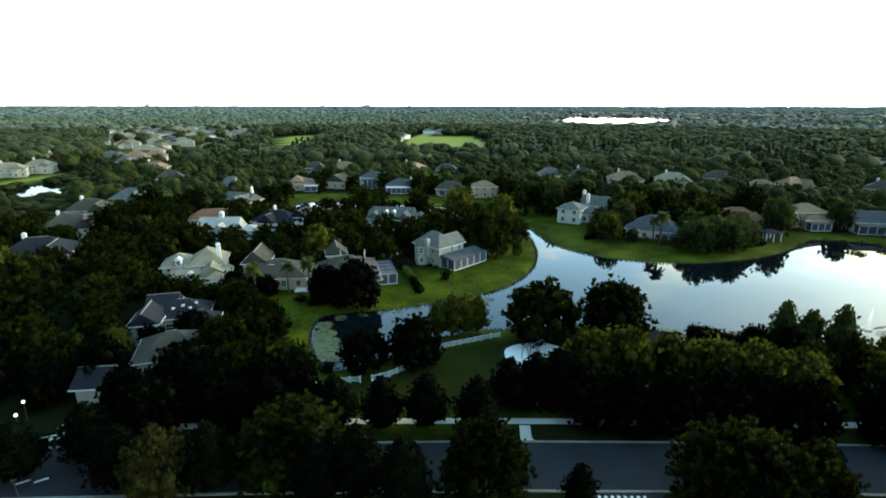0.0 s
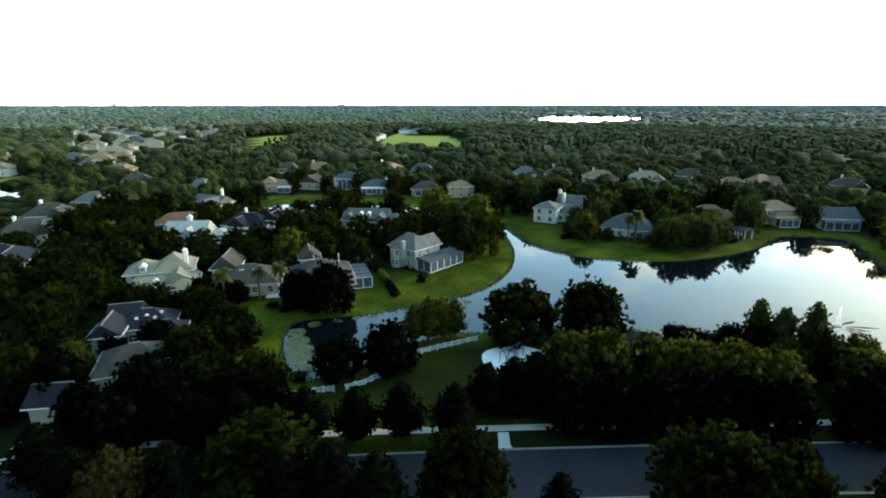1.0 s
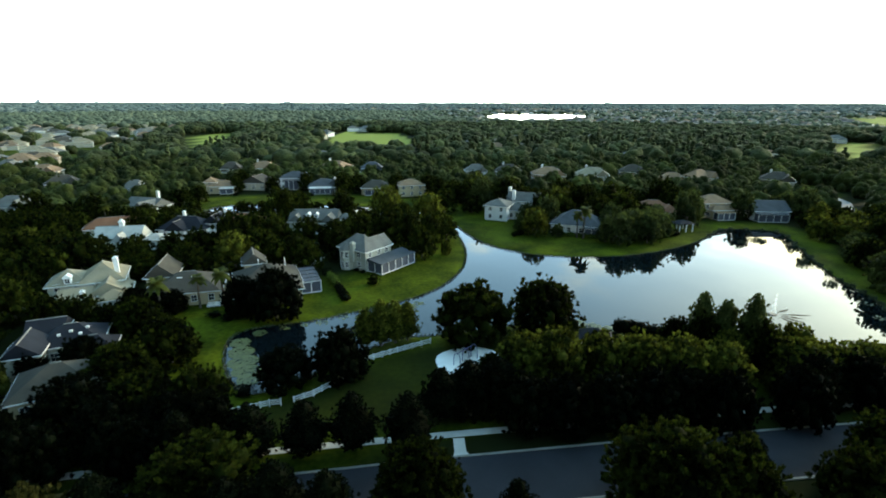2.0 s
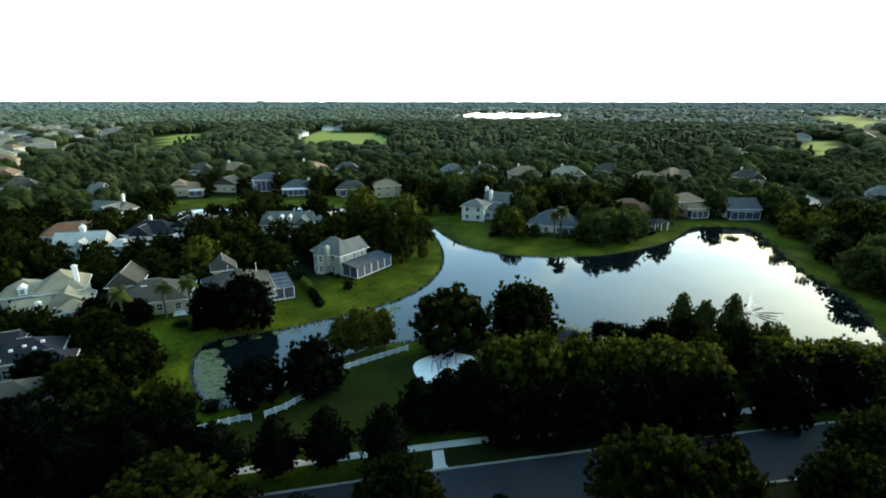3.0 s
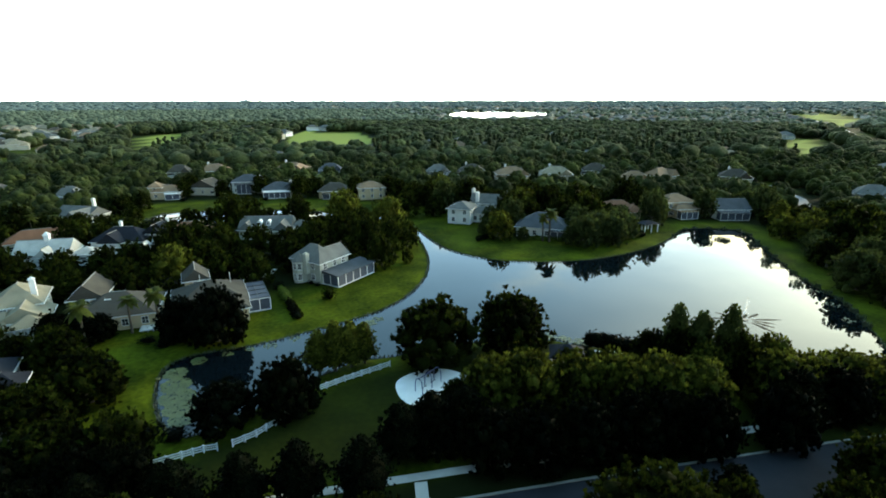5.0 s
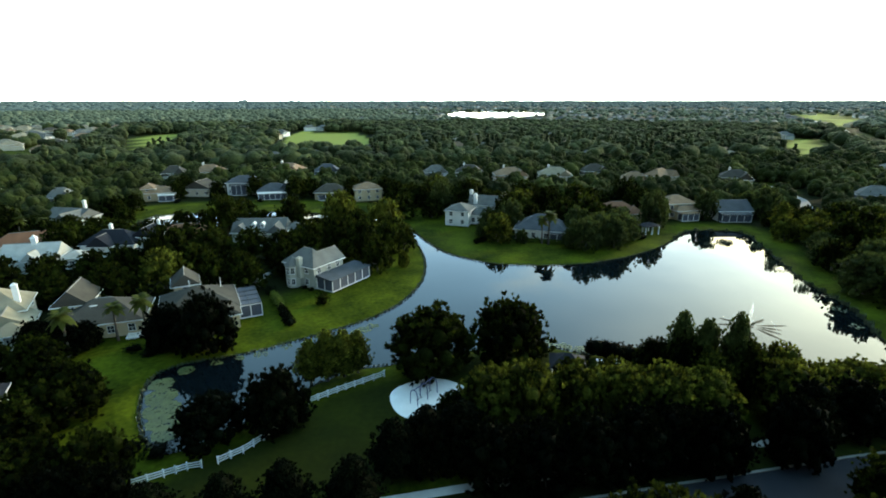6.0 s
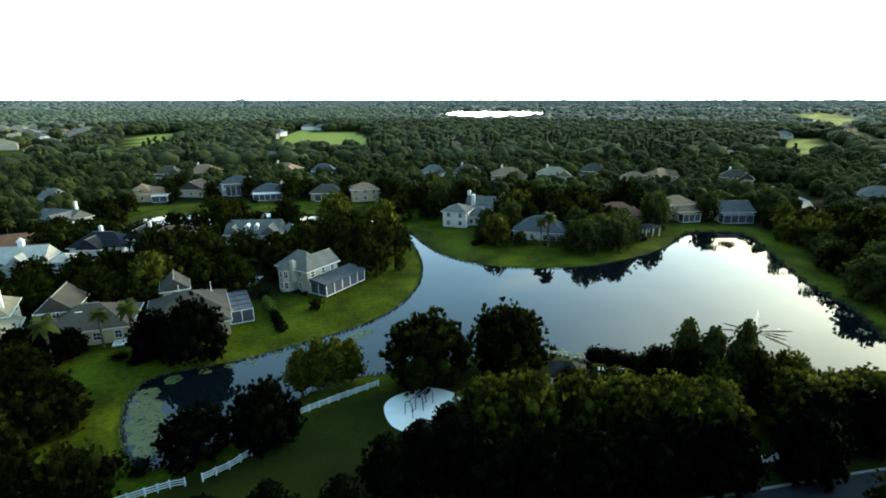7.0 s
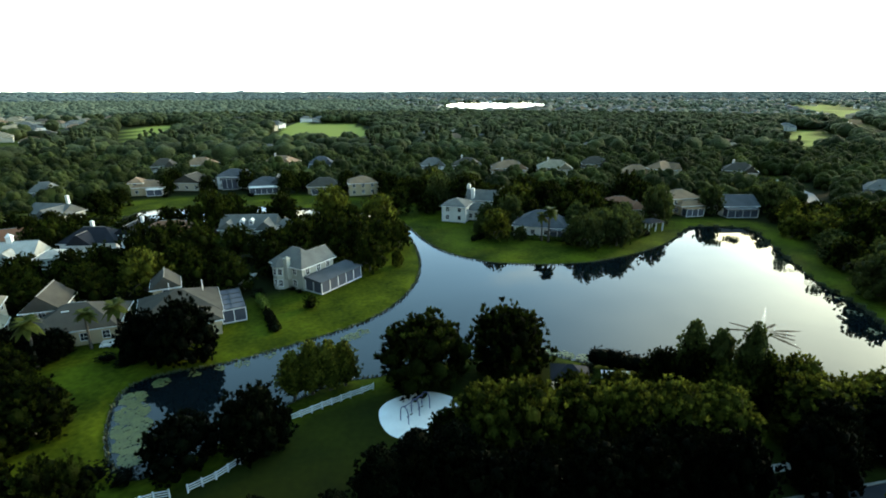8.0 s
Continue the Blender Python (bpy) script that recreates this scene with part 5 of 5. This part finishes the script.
def far_woods(name, near, far, count, size, lobed, seed, label, mat=None):
    """One mesh of many crowns for the woods beyond the gardens."""
    rng = random.Random(seed)
    shapes = []
    for _ in range(8):
        turn = rng.uniform(0, 6.28)
        lobes = [moved(blob(rng, rng.uniform(0.36, 0.52), 0.85, 1, 0.3), Matrix.Translation((math.cos(turn + k * 1.3) * 0.56, math.sin(turn + k * 1.3) * 0.56, rng.uniform(0.0, 0.55)))) for k in range(lobed)]
        shapes.append(joined(lobes + [moved(blob(rng, 0.9, 0.92, 2 if lobed else 1, 0.34), Matrix.Translation((0, 0, 0.1)))]))
    shapes = [(np.array(v), np.array(f)) for v, f in shapes]
    r = np.sqrt(np.random.RandomState(seed).uniform(near ** 2, far ** 2, count))
    a = np.random.RandomState(seed + 1).uniform(radians(-52), radians(54), count)
    x, y = r * np.sin(a), r * np.cos(a)
    ok = np.ones(count, bool)
    for p in OPEN_LAND + [POND_WEST, FAR_LAKE, LAKE_FRONT]:
        ok &= depth_inside(x, y, p) < -max(size * 0.7, 9)
    thin = np.random.RandomState(seed + 3).uniform(0, 1, count)
    for p in (VILLAGE_WEST, VILLAGE_EAST):
        ok &= (depth_inside(x, y, p) < 0) | (thin < (0.08 if p is VILLAGE_WEST else 0.20))
    for hx, hy, hq in HOUSE_SPOTS:
        ok &= (x - hx) ** 2 + (y - hy) ** 2 > (hq * 0.8 + size * 0.6) ** 2
    ok &= ~((np.abs(x) < 330) & (y < 335))
    x, y = x[ok], y[ok]
    z = terrain(x, y)
    rs = np.random.RandomState(seed + 2)
    s, h, yaw, pick = size * rs.uniform(0.65, 1.3, len(x)), rs.uniform(0.8, 1.25, len(x)), rs.uniform(0, 6.28, len(x)), rs.randint(0, 8, len(x))
    vs, fs, base = [], [], 0
    for i in range(len(x)):
        v, f = shapes[pick[i]]
        c, q = math.cos(yaw[i]), math.sin(yaw[i])
        hz = min(s[i], 6.5) * h[i]
        vs.append(np.stack([x[i] + s[i] * (c * v[:, 0] - q * v[:, 1]), y[i] + s[i] * (q * v[:, 0] + c * v[:, 1]), z[i] + hz * (0.75 + v[:, 2])], -1))
        fs.append(f + base)
        base += len(v)
    me = plain_mesh(name, np.concatenate(vs), np.concatenate(fs), mat or LEAF_FAR)
    tagged(new(name, me), label, "woods", kind="stuff")


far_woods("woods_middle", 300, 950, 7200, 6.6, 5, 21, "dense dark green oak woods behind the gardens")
far_woods("woods_far", 930, 2100, 11500, 8.5, 0, 22, "distant woods with haze lightening their leaf colour", LEAF_DISTANT)
far_woods("woods_horizon", 2050, 4880, 11000, 19.0, 0, 23, "woods along the flat horizon, tinted blue-green for haze", LEAF_HORIZON)


def pine_belt(spots, seed):
    """Tall pines standing above the round crowns near the fields."""
    rng = random.Random(seed)
    trunks, crowns = [], []
    for x, y in spots:
        h = rng.uniform(12, 17.5)
        trunks.append(tube([(x, y, -0.3), (x + rng.uniform(-0.3, 0.3), y, h * 0.85)], [0.22, 0.1], 5))
        for k in range(5):
            t = 0.5 + 0.11 * k
            a, q = rng.uniform(0, 6.28), rng.uniform(0.3, 1.5) * (1.3 - t)
            crowns.append(moved(blob(rng, rng.uniform(1.5, 2.3) * (1.45 - 0.7 * t), 0.8, 1, 0.5), Matrix.Translation((x + q * math.cos(a), y + q * math.sin(a), h * t))))
    tagged(part("pine_trunks", joined(trunks), BARK), "thin pine trunks rising among the oaks", "trunks", kind="stuff")
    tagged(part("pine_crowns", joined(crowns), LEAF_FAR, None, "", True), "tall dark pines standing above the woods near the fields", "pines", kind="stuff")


pine_rng = random.Random(77)
PINES = []
while len(PINES) < 190:
    px, py = pine_rng.uniform(-290, 330), pine_rng.uniform(345, 500)
    if not -120 < px < -4 and max(depth_inside(np.array([px]), np.array([py]), p)[0] for p in OPEN_LAND + [VILLAGE_WEST]) < -4 and all((px - a) ** 2 + (py - b) ** 2 > 60 for a, b, _ in HOUSE_SPOTS if abs(a) < 400 and b < 520):
        PINES.append((px, py))
pine_belt(PINES, 78)


# ---- the park by the near shore ----
def sandpit():
    ring = [(7.6 + math.cos(a) * 6.2 * (1 + 0.05 * math.sin(3 * a + 1)), 77.3 + math.sin(a) * 5.4 * (1 + 0.06 * math.sin(2 * a))) for a in [k * math.pi / 24 for k in range(48)]]
    vs, fs = [], []
    for j, f in enumerate((1.0, 0.93, 0.75, 0.5, 0.25)):
        for x, y in ring:
            px, py = 7.6 + (x - 7.6) * f, 77.3 + (y - 77.3) * f
            z = 0.0 if j == 0 else 0.07 + 0.05 * noise.noise(Vector((px * 0.7, py * 0.7, 0)))
            vs.append((px, py, z))
    for j in range(4):
        for k in range(48):
            fs.append((j * 48 + k, j * 48 + (k + 1) % 48, (j + 1) * 48 + (k + 1) % 48, (j + 1) * 48 + k))
    fs.append(tuple(range(4 * 48, 5 * 48)))
    tagged(part("sandpit", (vs, fs), SAND, None, "", True), "round playground bed of pale sand in the grass", "sandpit")


def swing_set():
    s = empty("swing_set", pose(6.8, 77.3, 0, 0, 0, 45), "blue steel arched swing frame standing on sand", "swing set")
    for x in (-2.3, 0, 2.3):
        arc = [(x, -0.75, -0.1), (x, -0.7, 1.7), (x, -0.5, 2.25), (x, -0.2, 2.5), (x, 0.2, 2.5), (x, 0.5, 2.25), (x, 0.7, 1.7), (x, 0.75, -0.1)]
        part("arch", tube(arc, 0.07, 6), BLUE_METAL, s)
    part("top_rail", tube([(-2.3, 0, 2.52), (2.3, 0, 2.52)], 0.06, 6), BLUE_METAL, s)
    for x in (-1.5, -0.8, 0.8, 1.5):
        sw = part("chain", joined([tube([(x - 0.22, 0, 2.5), (x - 0.2, 0, 0.55)], 0.012, 4), tube([(x + 0.22, 0, 2.5), (x + 0.2, 0, 0.55)], 0.012, 4)]), DARK_METAL, s)
        part("swing_seat", box(x, 0, 0.5, 0.45, 0.18, 0.05), DARK_METAL, sw)


def fence(points, label):
    """White post-and-rail fence along a line."""
    f = empty("fence", pose(points[0][0], points[0][1], 0), label, "fence", "park fence runs")
    post = mesh_of("post", joined([box(0, 0, -0.2, 0.15, 0.15, 1.35), ([(-0.1, -0.1, 1.15), (0.1, -0.1, 1.15), (0.1, 0.1, 1.15), (-0.1, 0.1, 1.15), (0, 0, 1.28)], [(3, 2, 1, 0), (0, 1, 4), (1, 2, 4), (2, 3, 4), (3, 0, 4)])]), VINYL)
    pts = [Vector(p) for p in points]
    line, step = [pts[0]], 1.65
    for a, b in zip(pts, pts[1:]):
        n = max(1, round((b - a).length / step))
        line += [a.lerp(b, (i + 1) / n) for i in range(n)]
    for i, p in enumerate(line):
        o = new("post", post)
        o.parent, o.location = f, (p.x - pts[0].x, p.y - pts[0].y, 0)
        if i + 1 < len(line):
            d = line[i + 1] - p
            c, yaw = (p + line[i + 1]) / 2 - pts[0], math.atan2(d.y, d.x)
            for z in (0.28, 0.6, 0.92):
                part("rail", box(c.x, c.y, z, d.length, 0.05, 0.13, yaw), VINYL, f)


def gazebo():
    g = empty("gazebo", pose(30.6, 80.6, 0, 0, 0, -18), "picnic shelter with dark hip roof by the near shore", "shelter")
    for x in (-2.2, 2.2):
        for y in (-1.8, 1.8):
            part("post", box(x, y, -0.2, 0.2, 0.2, 2.8), TRIM, g)
    part("roof", roof_block(5, 4.2, 2.6, "hip", 4.3, "x", 0.4), ROOFS["dark"], g)
    part("floor", box(0, 0, -0.1, 5.2, 4.4, 0.2), CONCRETE, g)


def trellis():
    t = empty("trellis", pose(38, 80.6, 0, 0, 0, -12), "weathered white garden trellis on the shore lawn", "trellis")
    for x in (-2, -0.7, 0.7, 2):
        part("post", box(x, 0, -0.2, 0.12, 0.12, 2.4), VINYL, t)
    for i in range(4):
        part("slat", box(0, -0.5 + i * 0.33, 2.2, 4.4, 0.07, 0.07), VINYL, t)
    part("rail", joined([box(0, 0, 0.9, 4.2, 0.06, 0.08), box(0, 0, 0.3, 4.2, 0.06, 0.08)]), VINYL, t)


def hedge(x0, y0, x1, y1, w, h, seed, label, mat=None):
    rng = random.Random(seed)
    d = Vector((x1 - x0, y1 - y0))
    n = max(2, int(d.length / (w * 0.45)))
    lumps = [((x0 + d.x * i / n + rng.uniform(-0.15, 0.15), y0 + d.y * i / n + rng.uniform(-0.15, 0.15), h * 0.5), w * 0.56 * rng.uniform(0.9, 1.1)) for i in range(n + 1)]
    core = [moved(blob(rng, r * 0.9, h / w, 2, 0.15), Matrix.Translation(c)) for c, r in lumps]
    tops = [((x, y, h * 0.62), r * 0.95) for (x, y, z), r in lumps]
    g = joined(core + [leaves(rng, tops, int(24 * n), 0.34)])
    g = ([(x, y, max(z, -0.1)) for x, y, z in g[0]], g[1])
    tagged(part("hedge", g, mat or HEDGE), label, "hedge")


def lily_patch(spots, count, seed, label):
    """Floating pads scattered over discs (x, y, radius)."""
    rng = random.Random(seed)
    vs, fs = [], []
    total = sum(r * r for _, _, r in spots)
    for cx, cy, rr in spots:
        for _ in range(int(count * rr * rr / total)):
            a, q = rng.uniform(0, 6.283), rr * math.sqrt(rng.random())
            x, y = cx + math.cos(a) * q, cy + math.sin(a) * q
            if depth_inside(np.array([x]), np.array([y]), LAKE_SHORE)[0] < 0.2:
                continue
            r, t, k = rng.uniform(0.10, 0.32), rng.uniform(0, 6.28), len(vs)
            z = WATER_LEVEL + rng.uniform(0.012, 0.045)
            for i in range(7):
                b = t + 6.0 * i / 6
                vs.append((x + math.cos(b) * r, y + math.sin(b) * r, z + rng.uniform(0, 0.02)))
            vs.append((x, y, z))
            fs += [(k + 7, k + i, k + i + 1) for i in range(6)]
    if fs:
        tagged(part("lily_pads", (vs, fs), LILY), label, "water plants", kind="stuff")


def reeds(spots, seed, label="dark reeds standing along the lake edge", tall=1.0):
    rng = random.Random(seed)
    vs, fs = [], []
    for cx, cy, rr, n in spots:
        for _ in range(n):
            a, q = rng.uniform(0, 6.283), rr * math.sqrt(rng.random())
            x, y, h, t = cx + math.cos(a) * q, cy + math.sin(a) * q, 0.25 + tall * rng.uniform(0.15, 0.95), rng.uniform(0, 6.28)
            k, w, lean = len(vs), 0.09, rng.uniform(0, 0.5)
            dx, dy = math.cos(t), math.sin(t)
            vs += [(x - dy * w, y + dx * w, -0.5), (x + dy * w, y - dx * w, -0.5), (x + dx * lean * 0.4 + dy * w * 0.7, y + dy * lean * 0.4 - dx * w * 0.7, h * 0.6 - 0.3), (x + dx * lean, y + dy * lean, h - 0.3),
                   (x + dx * lean * 0.4 - dy * w * 0.7, y + dy * lean * 0.4 + dx * w * 0.7, h * 0.6 - 0.3)]
            fs += [(k, k + 1, k + 2, k + 4), (k + 4, k + 2, k + 3)]
    tagged(part("reeds", (vs, fs), REED), label, "reeds", kind="stuff")


def fountain():
    rng = random.Random(8)
    f = empty("fountain", pose(74.6, 95.0, WATER_LEVEL), "white fountain jet rising from the lake", "fountain")
    part("float", tube([(0, 0, -0.15), (0, 0, 0.12)], [0.9, 0.75], 12), DARK_METAL, f)
    vs, fs = [], []
    for _ in range(800):
        t = rng.random() ** 0.8
        r = 0.05 + 0.62 * (1 - t) ** 1.2 * rng.random() ** 0.8
        a, z, s = rng.uniform(0, 6.283), 0.1 + 4.9 * t, rng.uniform(0.03, 0.07)
        x, y, k = r * math.cos(a), r * math.sin(a), len(vs)
        vs += [(x - s, y, z - s), (x + s, y, z - s), (x, y + s, z - s), (x, y, z + s * 2.4)]
        fs.append(((k, k + 1, k + 3), (k + 1, k + 2, k + 3), (k + 2, k, k + 3))[k % 3])
    part("spray", (vs, fs), SPRAY, f, "white plume of water drops")
    for i in range(8):
        a = radians((-75, -52, -30, -8, 25, 200, 165, 130)[i])
        vs, fs = [], []
        for j in range(40):
            t = rng.random()
            d = 0.4 + t * 5.2 * (1 if i % 3 else 1.25)
            z = 1.5 * math.sin(math.pi * min(1, t)) + 0.05
            s = rng.uniform(0.015, 0.04)
            x, y, k = d * math.cos(a) + rng.uniform(-0.1, 0.1), d * math.sin(a) + rng.uniform(-0.1, 0.1), len(vs)
            vs += [(x - s, y, z - s), (x + s, y, z - s), (x, y + s, z - s), (x, y, z + s)]
            fs += [(k, k + 2, k + 1), (k, k + 1, k + 3), (k + 1, k + 2, k + 3), (k + 2, k, k + 3)]
        part("side_jet", (vs, fs), SPRAY, f)
        n, reach = 22, 5.6 if i % 3 else 7.6
        side = Vector((-math.sin(a), math.cos(a), 0))
        rv, rf = [], []
        for j in range(n + 1):
            d0 = 1.5 + (reach - 1.5) * j / n
            wide = (0.1 + 0.28 * math.sin(math.pi * j / n)) * rng.uniform(0.6, 1.4)
            c = Vector((d0 * math.cos(a), d0 * math.sin(a), 0))
            for k, (q, z) in enumerate(((-1, 0.008), (-0.4, 0.012), (0, 0.016), (0.4, 0.012), (1, 0.008))):
                rv.append(tuple(c + side * q * wide + Vector((0, 0, z * rng.uniform(0.5, 1.6)))))
            if j:
                rf += [(5 * j - 5 + k, 5 * j - 4 + k, 5 * j + 1 + k, 5 * j + k) for k in range(4)]
        part("ripple", (rv, rf), RUFFLED, f, "ruffled water under a side jet", True)


sandpit()
swing_set()
fence([(0.9, 84.3), (-2.5, 82.5), (-6.4, 80.4), (-10.5, 78.0)], "white vinyl rail fence along the park lawn")
fence([(-12.2, 75.2), (-13.6, 72.6), (-15.3, 70.2), (-17.4, 67.9), (-20.0, 66.2)], "white vinyl rail fence curving behind trees")
fence([(-21.8, 65.7), (-23.4, 65.5), (-25.8, 64.6), (-29, 63.4)], "short white vinyl rail fence under oaks")
gazebo()
trellis()
hedge(37.6, 87.0, 46.5, 81.8, 2.6, 3.0, 41, "thick rounded hedge along the near shore", LEAF_DARK_SHADED)
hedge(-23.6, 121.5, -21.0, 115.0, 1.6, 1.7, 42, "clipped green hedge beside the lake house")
hedge(-20.6, 114.0, -17.6, 106.5, 1.5, 1.3, 43, "dark hedge running down the lawn", LEAF_DARK_SHADED)
hedge(31, 160.5, 36, 164.5, 1.4, 1.2, 44, "low dark hedge on the far lawn", LEAF_DARK_SHADED)
hedge(48, 160.5, 58, 156.5, 1.2, 0.9, 45, "low curved planting before the white house")
hedge(68, 153.5, 86, 159, 2.2, 1.8, 46, "dark shrubbery along the far lawn", LEAF_DARK_SHADED)
for x, y, h, r in ((-12.1, 116.5, 3.2, 1.9), (-32.0, 70.0, 1.6, 2.0), (-28.0, 69.2, 1.5, 1.9), (35.2, 84.6, 1.6, 1.6), (28.4, 88.6, 1.6, 1.7), (-40, 97.5, 1.4, 2.0), (-44, 99, 1.2, 1.8), (26, 88.9, 1.2, 1.3),
                   (-62, 229, 1.4, 1.8), (-52, 240, 1.6, 2.0), (-88, 243, 1.5, 2.0), (-24.5, 124.5, 2.0, 1.6), (-17.5, 127.2, 1.0, 0.9), (-15.6, 125.4, 1.0, 0.9), (50.5, 160.6, 1.4, 1.2), (46.5, 163.6, 1.6, 1.4)):
    tree("shrub", x, y, h * 1.1, r * 1.15, 0, True, LEAF_DARK_SHADED if h < 2.5 else LEAF_OAK)
lily_patch([(-34.8, 87.2, 1.9), (-33.4, 83.4, 2.3), (-31.9, 79.8, 2.5), (-30.4, 76.6, 2.3), (-29.0, 73.8, 1.9), (-32.4, 91.2, 1.3)], 1500, 51, "dense pale green lily pads in the sheltered cove")
lily_patch([(-21, 95.4, 1.2), (-24.5, 94.4, 1.0), (-17, 97.8, 1.0), (-28, 93.2, 1.0)], 90, 52, "lily pads floating along the bank")
lily_patch([(-2.6, 103.4, 1.5), (-1.2, 104.6, 1.3), (-4.0, 102.4, 1.2)], 110, 53, "small raft of lily pads on open water")
lily_patch([(31.5, 92.9, 1.5), (34, 91.2, 1.6), (37, 89.6, 1.5), (29, 93.9, 1.2)], 260, 54, "lily pads fringing the near bank")
lily_patch([(106, 125.5, 1.8), (104, 116, 1.6), (103, 108, 1.8), (100, 100, 1.6), (96, 92, 1.6)], 110, 55, "scattered lily pads near the banks")
SHORE_REEDS = [(x, y, 0.9, 40) for i, (x, y) in enumerate(rounded(LAKE, 2)) if i % 2 == 0 and (x > 95 or y > 186)]
reeds(SHORE_REEDS, 61)
BANK_FRINGE = []
for (ax, ay), (bx, by) in zip(LAKE_SHORE, LAKE_SHORE[1:] + LAKE_SHORE[:1]):
    n = int(math.hypot(bx - ax, by - ay) / 0.9) + 1
    BANK_FRINGE += [(ax + (bx - ax) * i / n, ay + (by - ay) * i / n, 0.35, 9) for i in range(n)]
reeds(BANK_FRINGE, 63, "thin dark fringe of sedge along the lake bank", 0.25)
# the first clump is added in place of a tree's reflection on the water
reeds([(110.5, 152.5, 2.4, 160), (103.5, 150, 1.6, 90), (116.5, 146.5, 1.6, 90), (108.5, 131, 1.6, 90), (106, 127.5, 1.5, 80), (101.5, 112, 1.6, 80)], 62, "dense dark water plants near the bank and a stand-in for a reflection")
fountain()


# ---- the street ----
def street_lamp(x, y):
    s = empty("street_lamp", pose(x, y, 0), "dark post lamp with a glowing globe beside the sidewalk", "street lamp")
    part("pole", tube([(0, 0, -0.2), (0, 0, 0.4), (0, 0, 2.7)], [0.12, 0.06, 0.05], 8), DARK_METAL, s)
    glow = bpy.data.materials.new("warm_lamp_globe")
    glow.use_nodes = True
    p = glow.node_tree.nodes["Principled BSDF"]
    p.inputs["Emission Color"].default_value, p.inputs["Emission Strength"].default_value = (1.0, 0.85, 0.5, 1), 2.5
    part("globe", blob(random.Random(1), 0.22, 1.1, 2, 0.0), glow, s, "glowing lamp globe", True).location = (0, 0, 2.9)


street_lamp(-64.6, 48.6)
street_lamp(-66.4, 51.6)


def sign_post(x, y):
    s = empty("sign_post", pose(x, y, 0, 0, -6, 20), "dark leaning sign post with a small blade beside the street", "sign post")
    part("pole", tube([(0, 0, -0.2), (0, 0, 2.6)], 0.05, 6), DARK_METAL, s)
    part("blade", box(0.12, 0, 2.25, 0.62, 0.03, 0.22), DARK_METAL, s)


sign_post(-54.4, 38.0)
tagged(part("road_side", sheet([(8.8, 45.2), (7.2, 44.9), (9.4, 42.6), (9.8, 38), (9.8, -60), (17.2, -60), (17.2, 38), (17.4, 43), (19.8, 46.0), (18, 46.1)], -0.02, 0.024), ASPHALT),
       "side street joining the main street", "road", kind="structure")
walkbars = empty("crosswalk", pose(0, 0, 0), "white painted crosswalk bars on asphalt", "crosswalk")
for i in range(11):
    part("bar", box(9.3 + i * 0.74, 43.0 + i * 0.06, 0.026, 0.34, 2.2, 0.006), ROAD_PAINT, walkbars)
for x0, y0 in ((-56.1, 40.2), (-54.2, 40.7)):
    tagged(part("road_mark", box(x0, y0, 0.032, 1.4, 0.35, 0.006, radians(38)), ROAD_PAINT), "short white painted mark on the street", "road marking")
tagged(part("driveway", joined([sheet([(-60.6, 50.2), (-56.4, 50.8), (-57.0, 55.2), (-60.0, 54.9)], -0.02, 0.04)]), CONCRETE), "pale concrete driveway before the garage", "driveway")
tagged(part("road_east", joined([sheet([(157.2, 172.4), (161, 169.6), (176, 187.6), (193, 211), (207, 249), (202.5, 250), (189.2, 213), (172.2, 190.4)], -0.02, 0.03)]), OLD_ASPHALT), "pale street between trees on the east side", "road", kind="structure")
tagged(part("road_far", ribbon([(430, 392), (563, 546), (775, 796), (1205, 1392)], 9.0, 0.0, 0.12), CONCRETE), "pale straight road running to the far fields", "road", kind="structure")
tagged(part("court", sheet([(-36, 133.5), (-29, 133), (-28, 140), (-35, 142)], -0.02, 0.04), CONCRETE), "pale paved court behind the houses", "driveway")
tagged(part("court", sheet([(-39, 166.5), (-31.5, 168), (-32, 170), (-39.5, 168.8)], -0.02, 0.04), CONCRETE), "pale driveway beside the grey house", "driveway")


# ---- on the horizon ----
def tower_block(x, y, w, h, label):
    z = float(terrain(np.array([x]), np.array([y]))[0])
    t = empty("tower_block", pose(x, y, z), label, "building")
    part("wall", joined([box(0, 0, -2, w, w * 0.4, h), box(w * 0.2, 0, -2, w * 0.3, w * 0.3, h * 1.25)]), WALLS["white"], t)
    part("roof", joined([box(0, 0, h - 2, w + 1, w * 0.4 + 1, 1.0)]), ROOFS["grey"], t)


tower_block(-1120, 4630, 62, 22, "pale hotel block rising over the horizon woods")
tower_block(-735, 4680, 30, 18, "pale building on the horizon")
tower_block(-2750, 3950, 30, 26, "small dark tower on the horizon")
tower_block(-2430, 4100, 24, 18, "small building on the horizon")
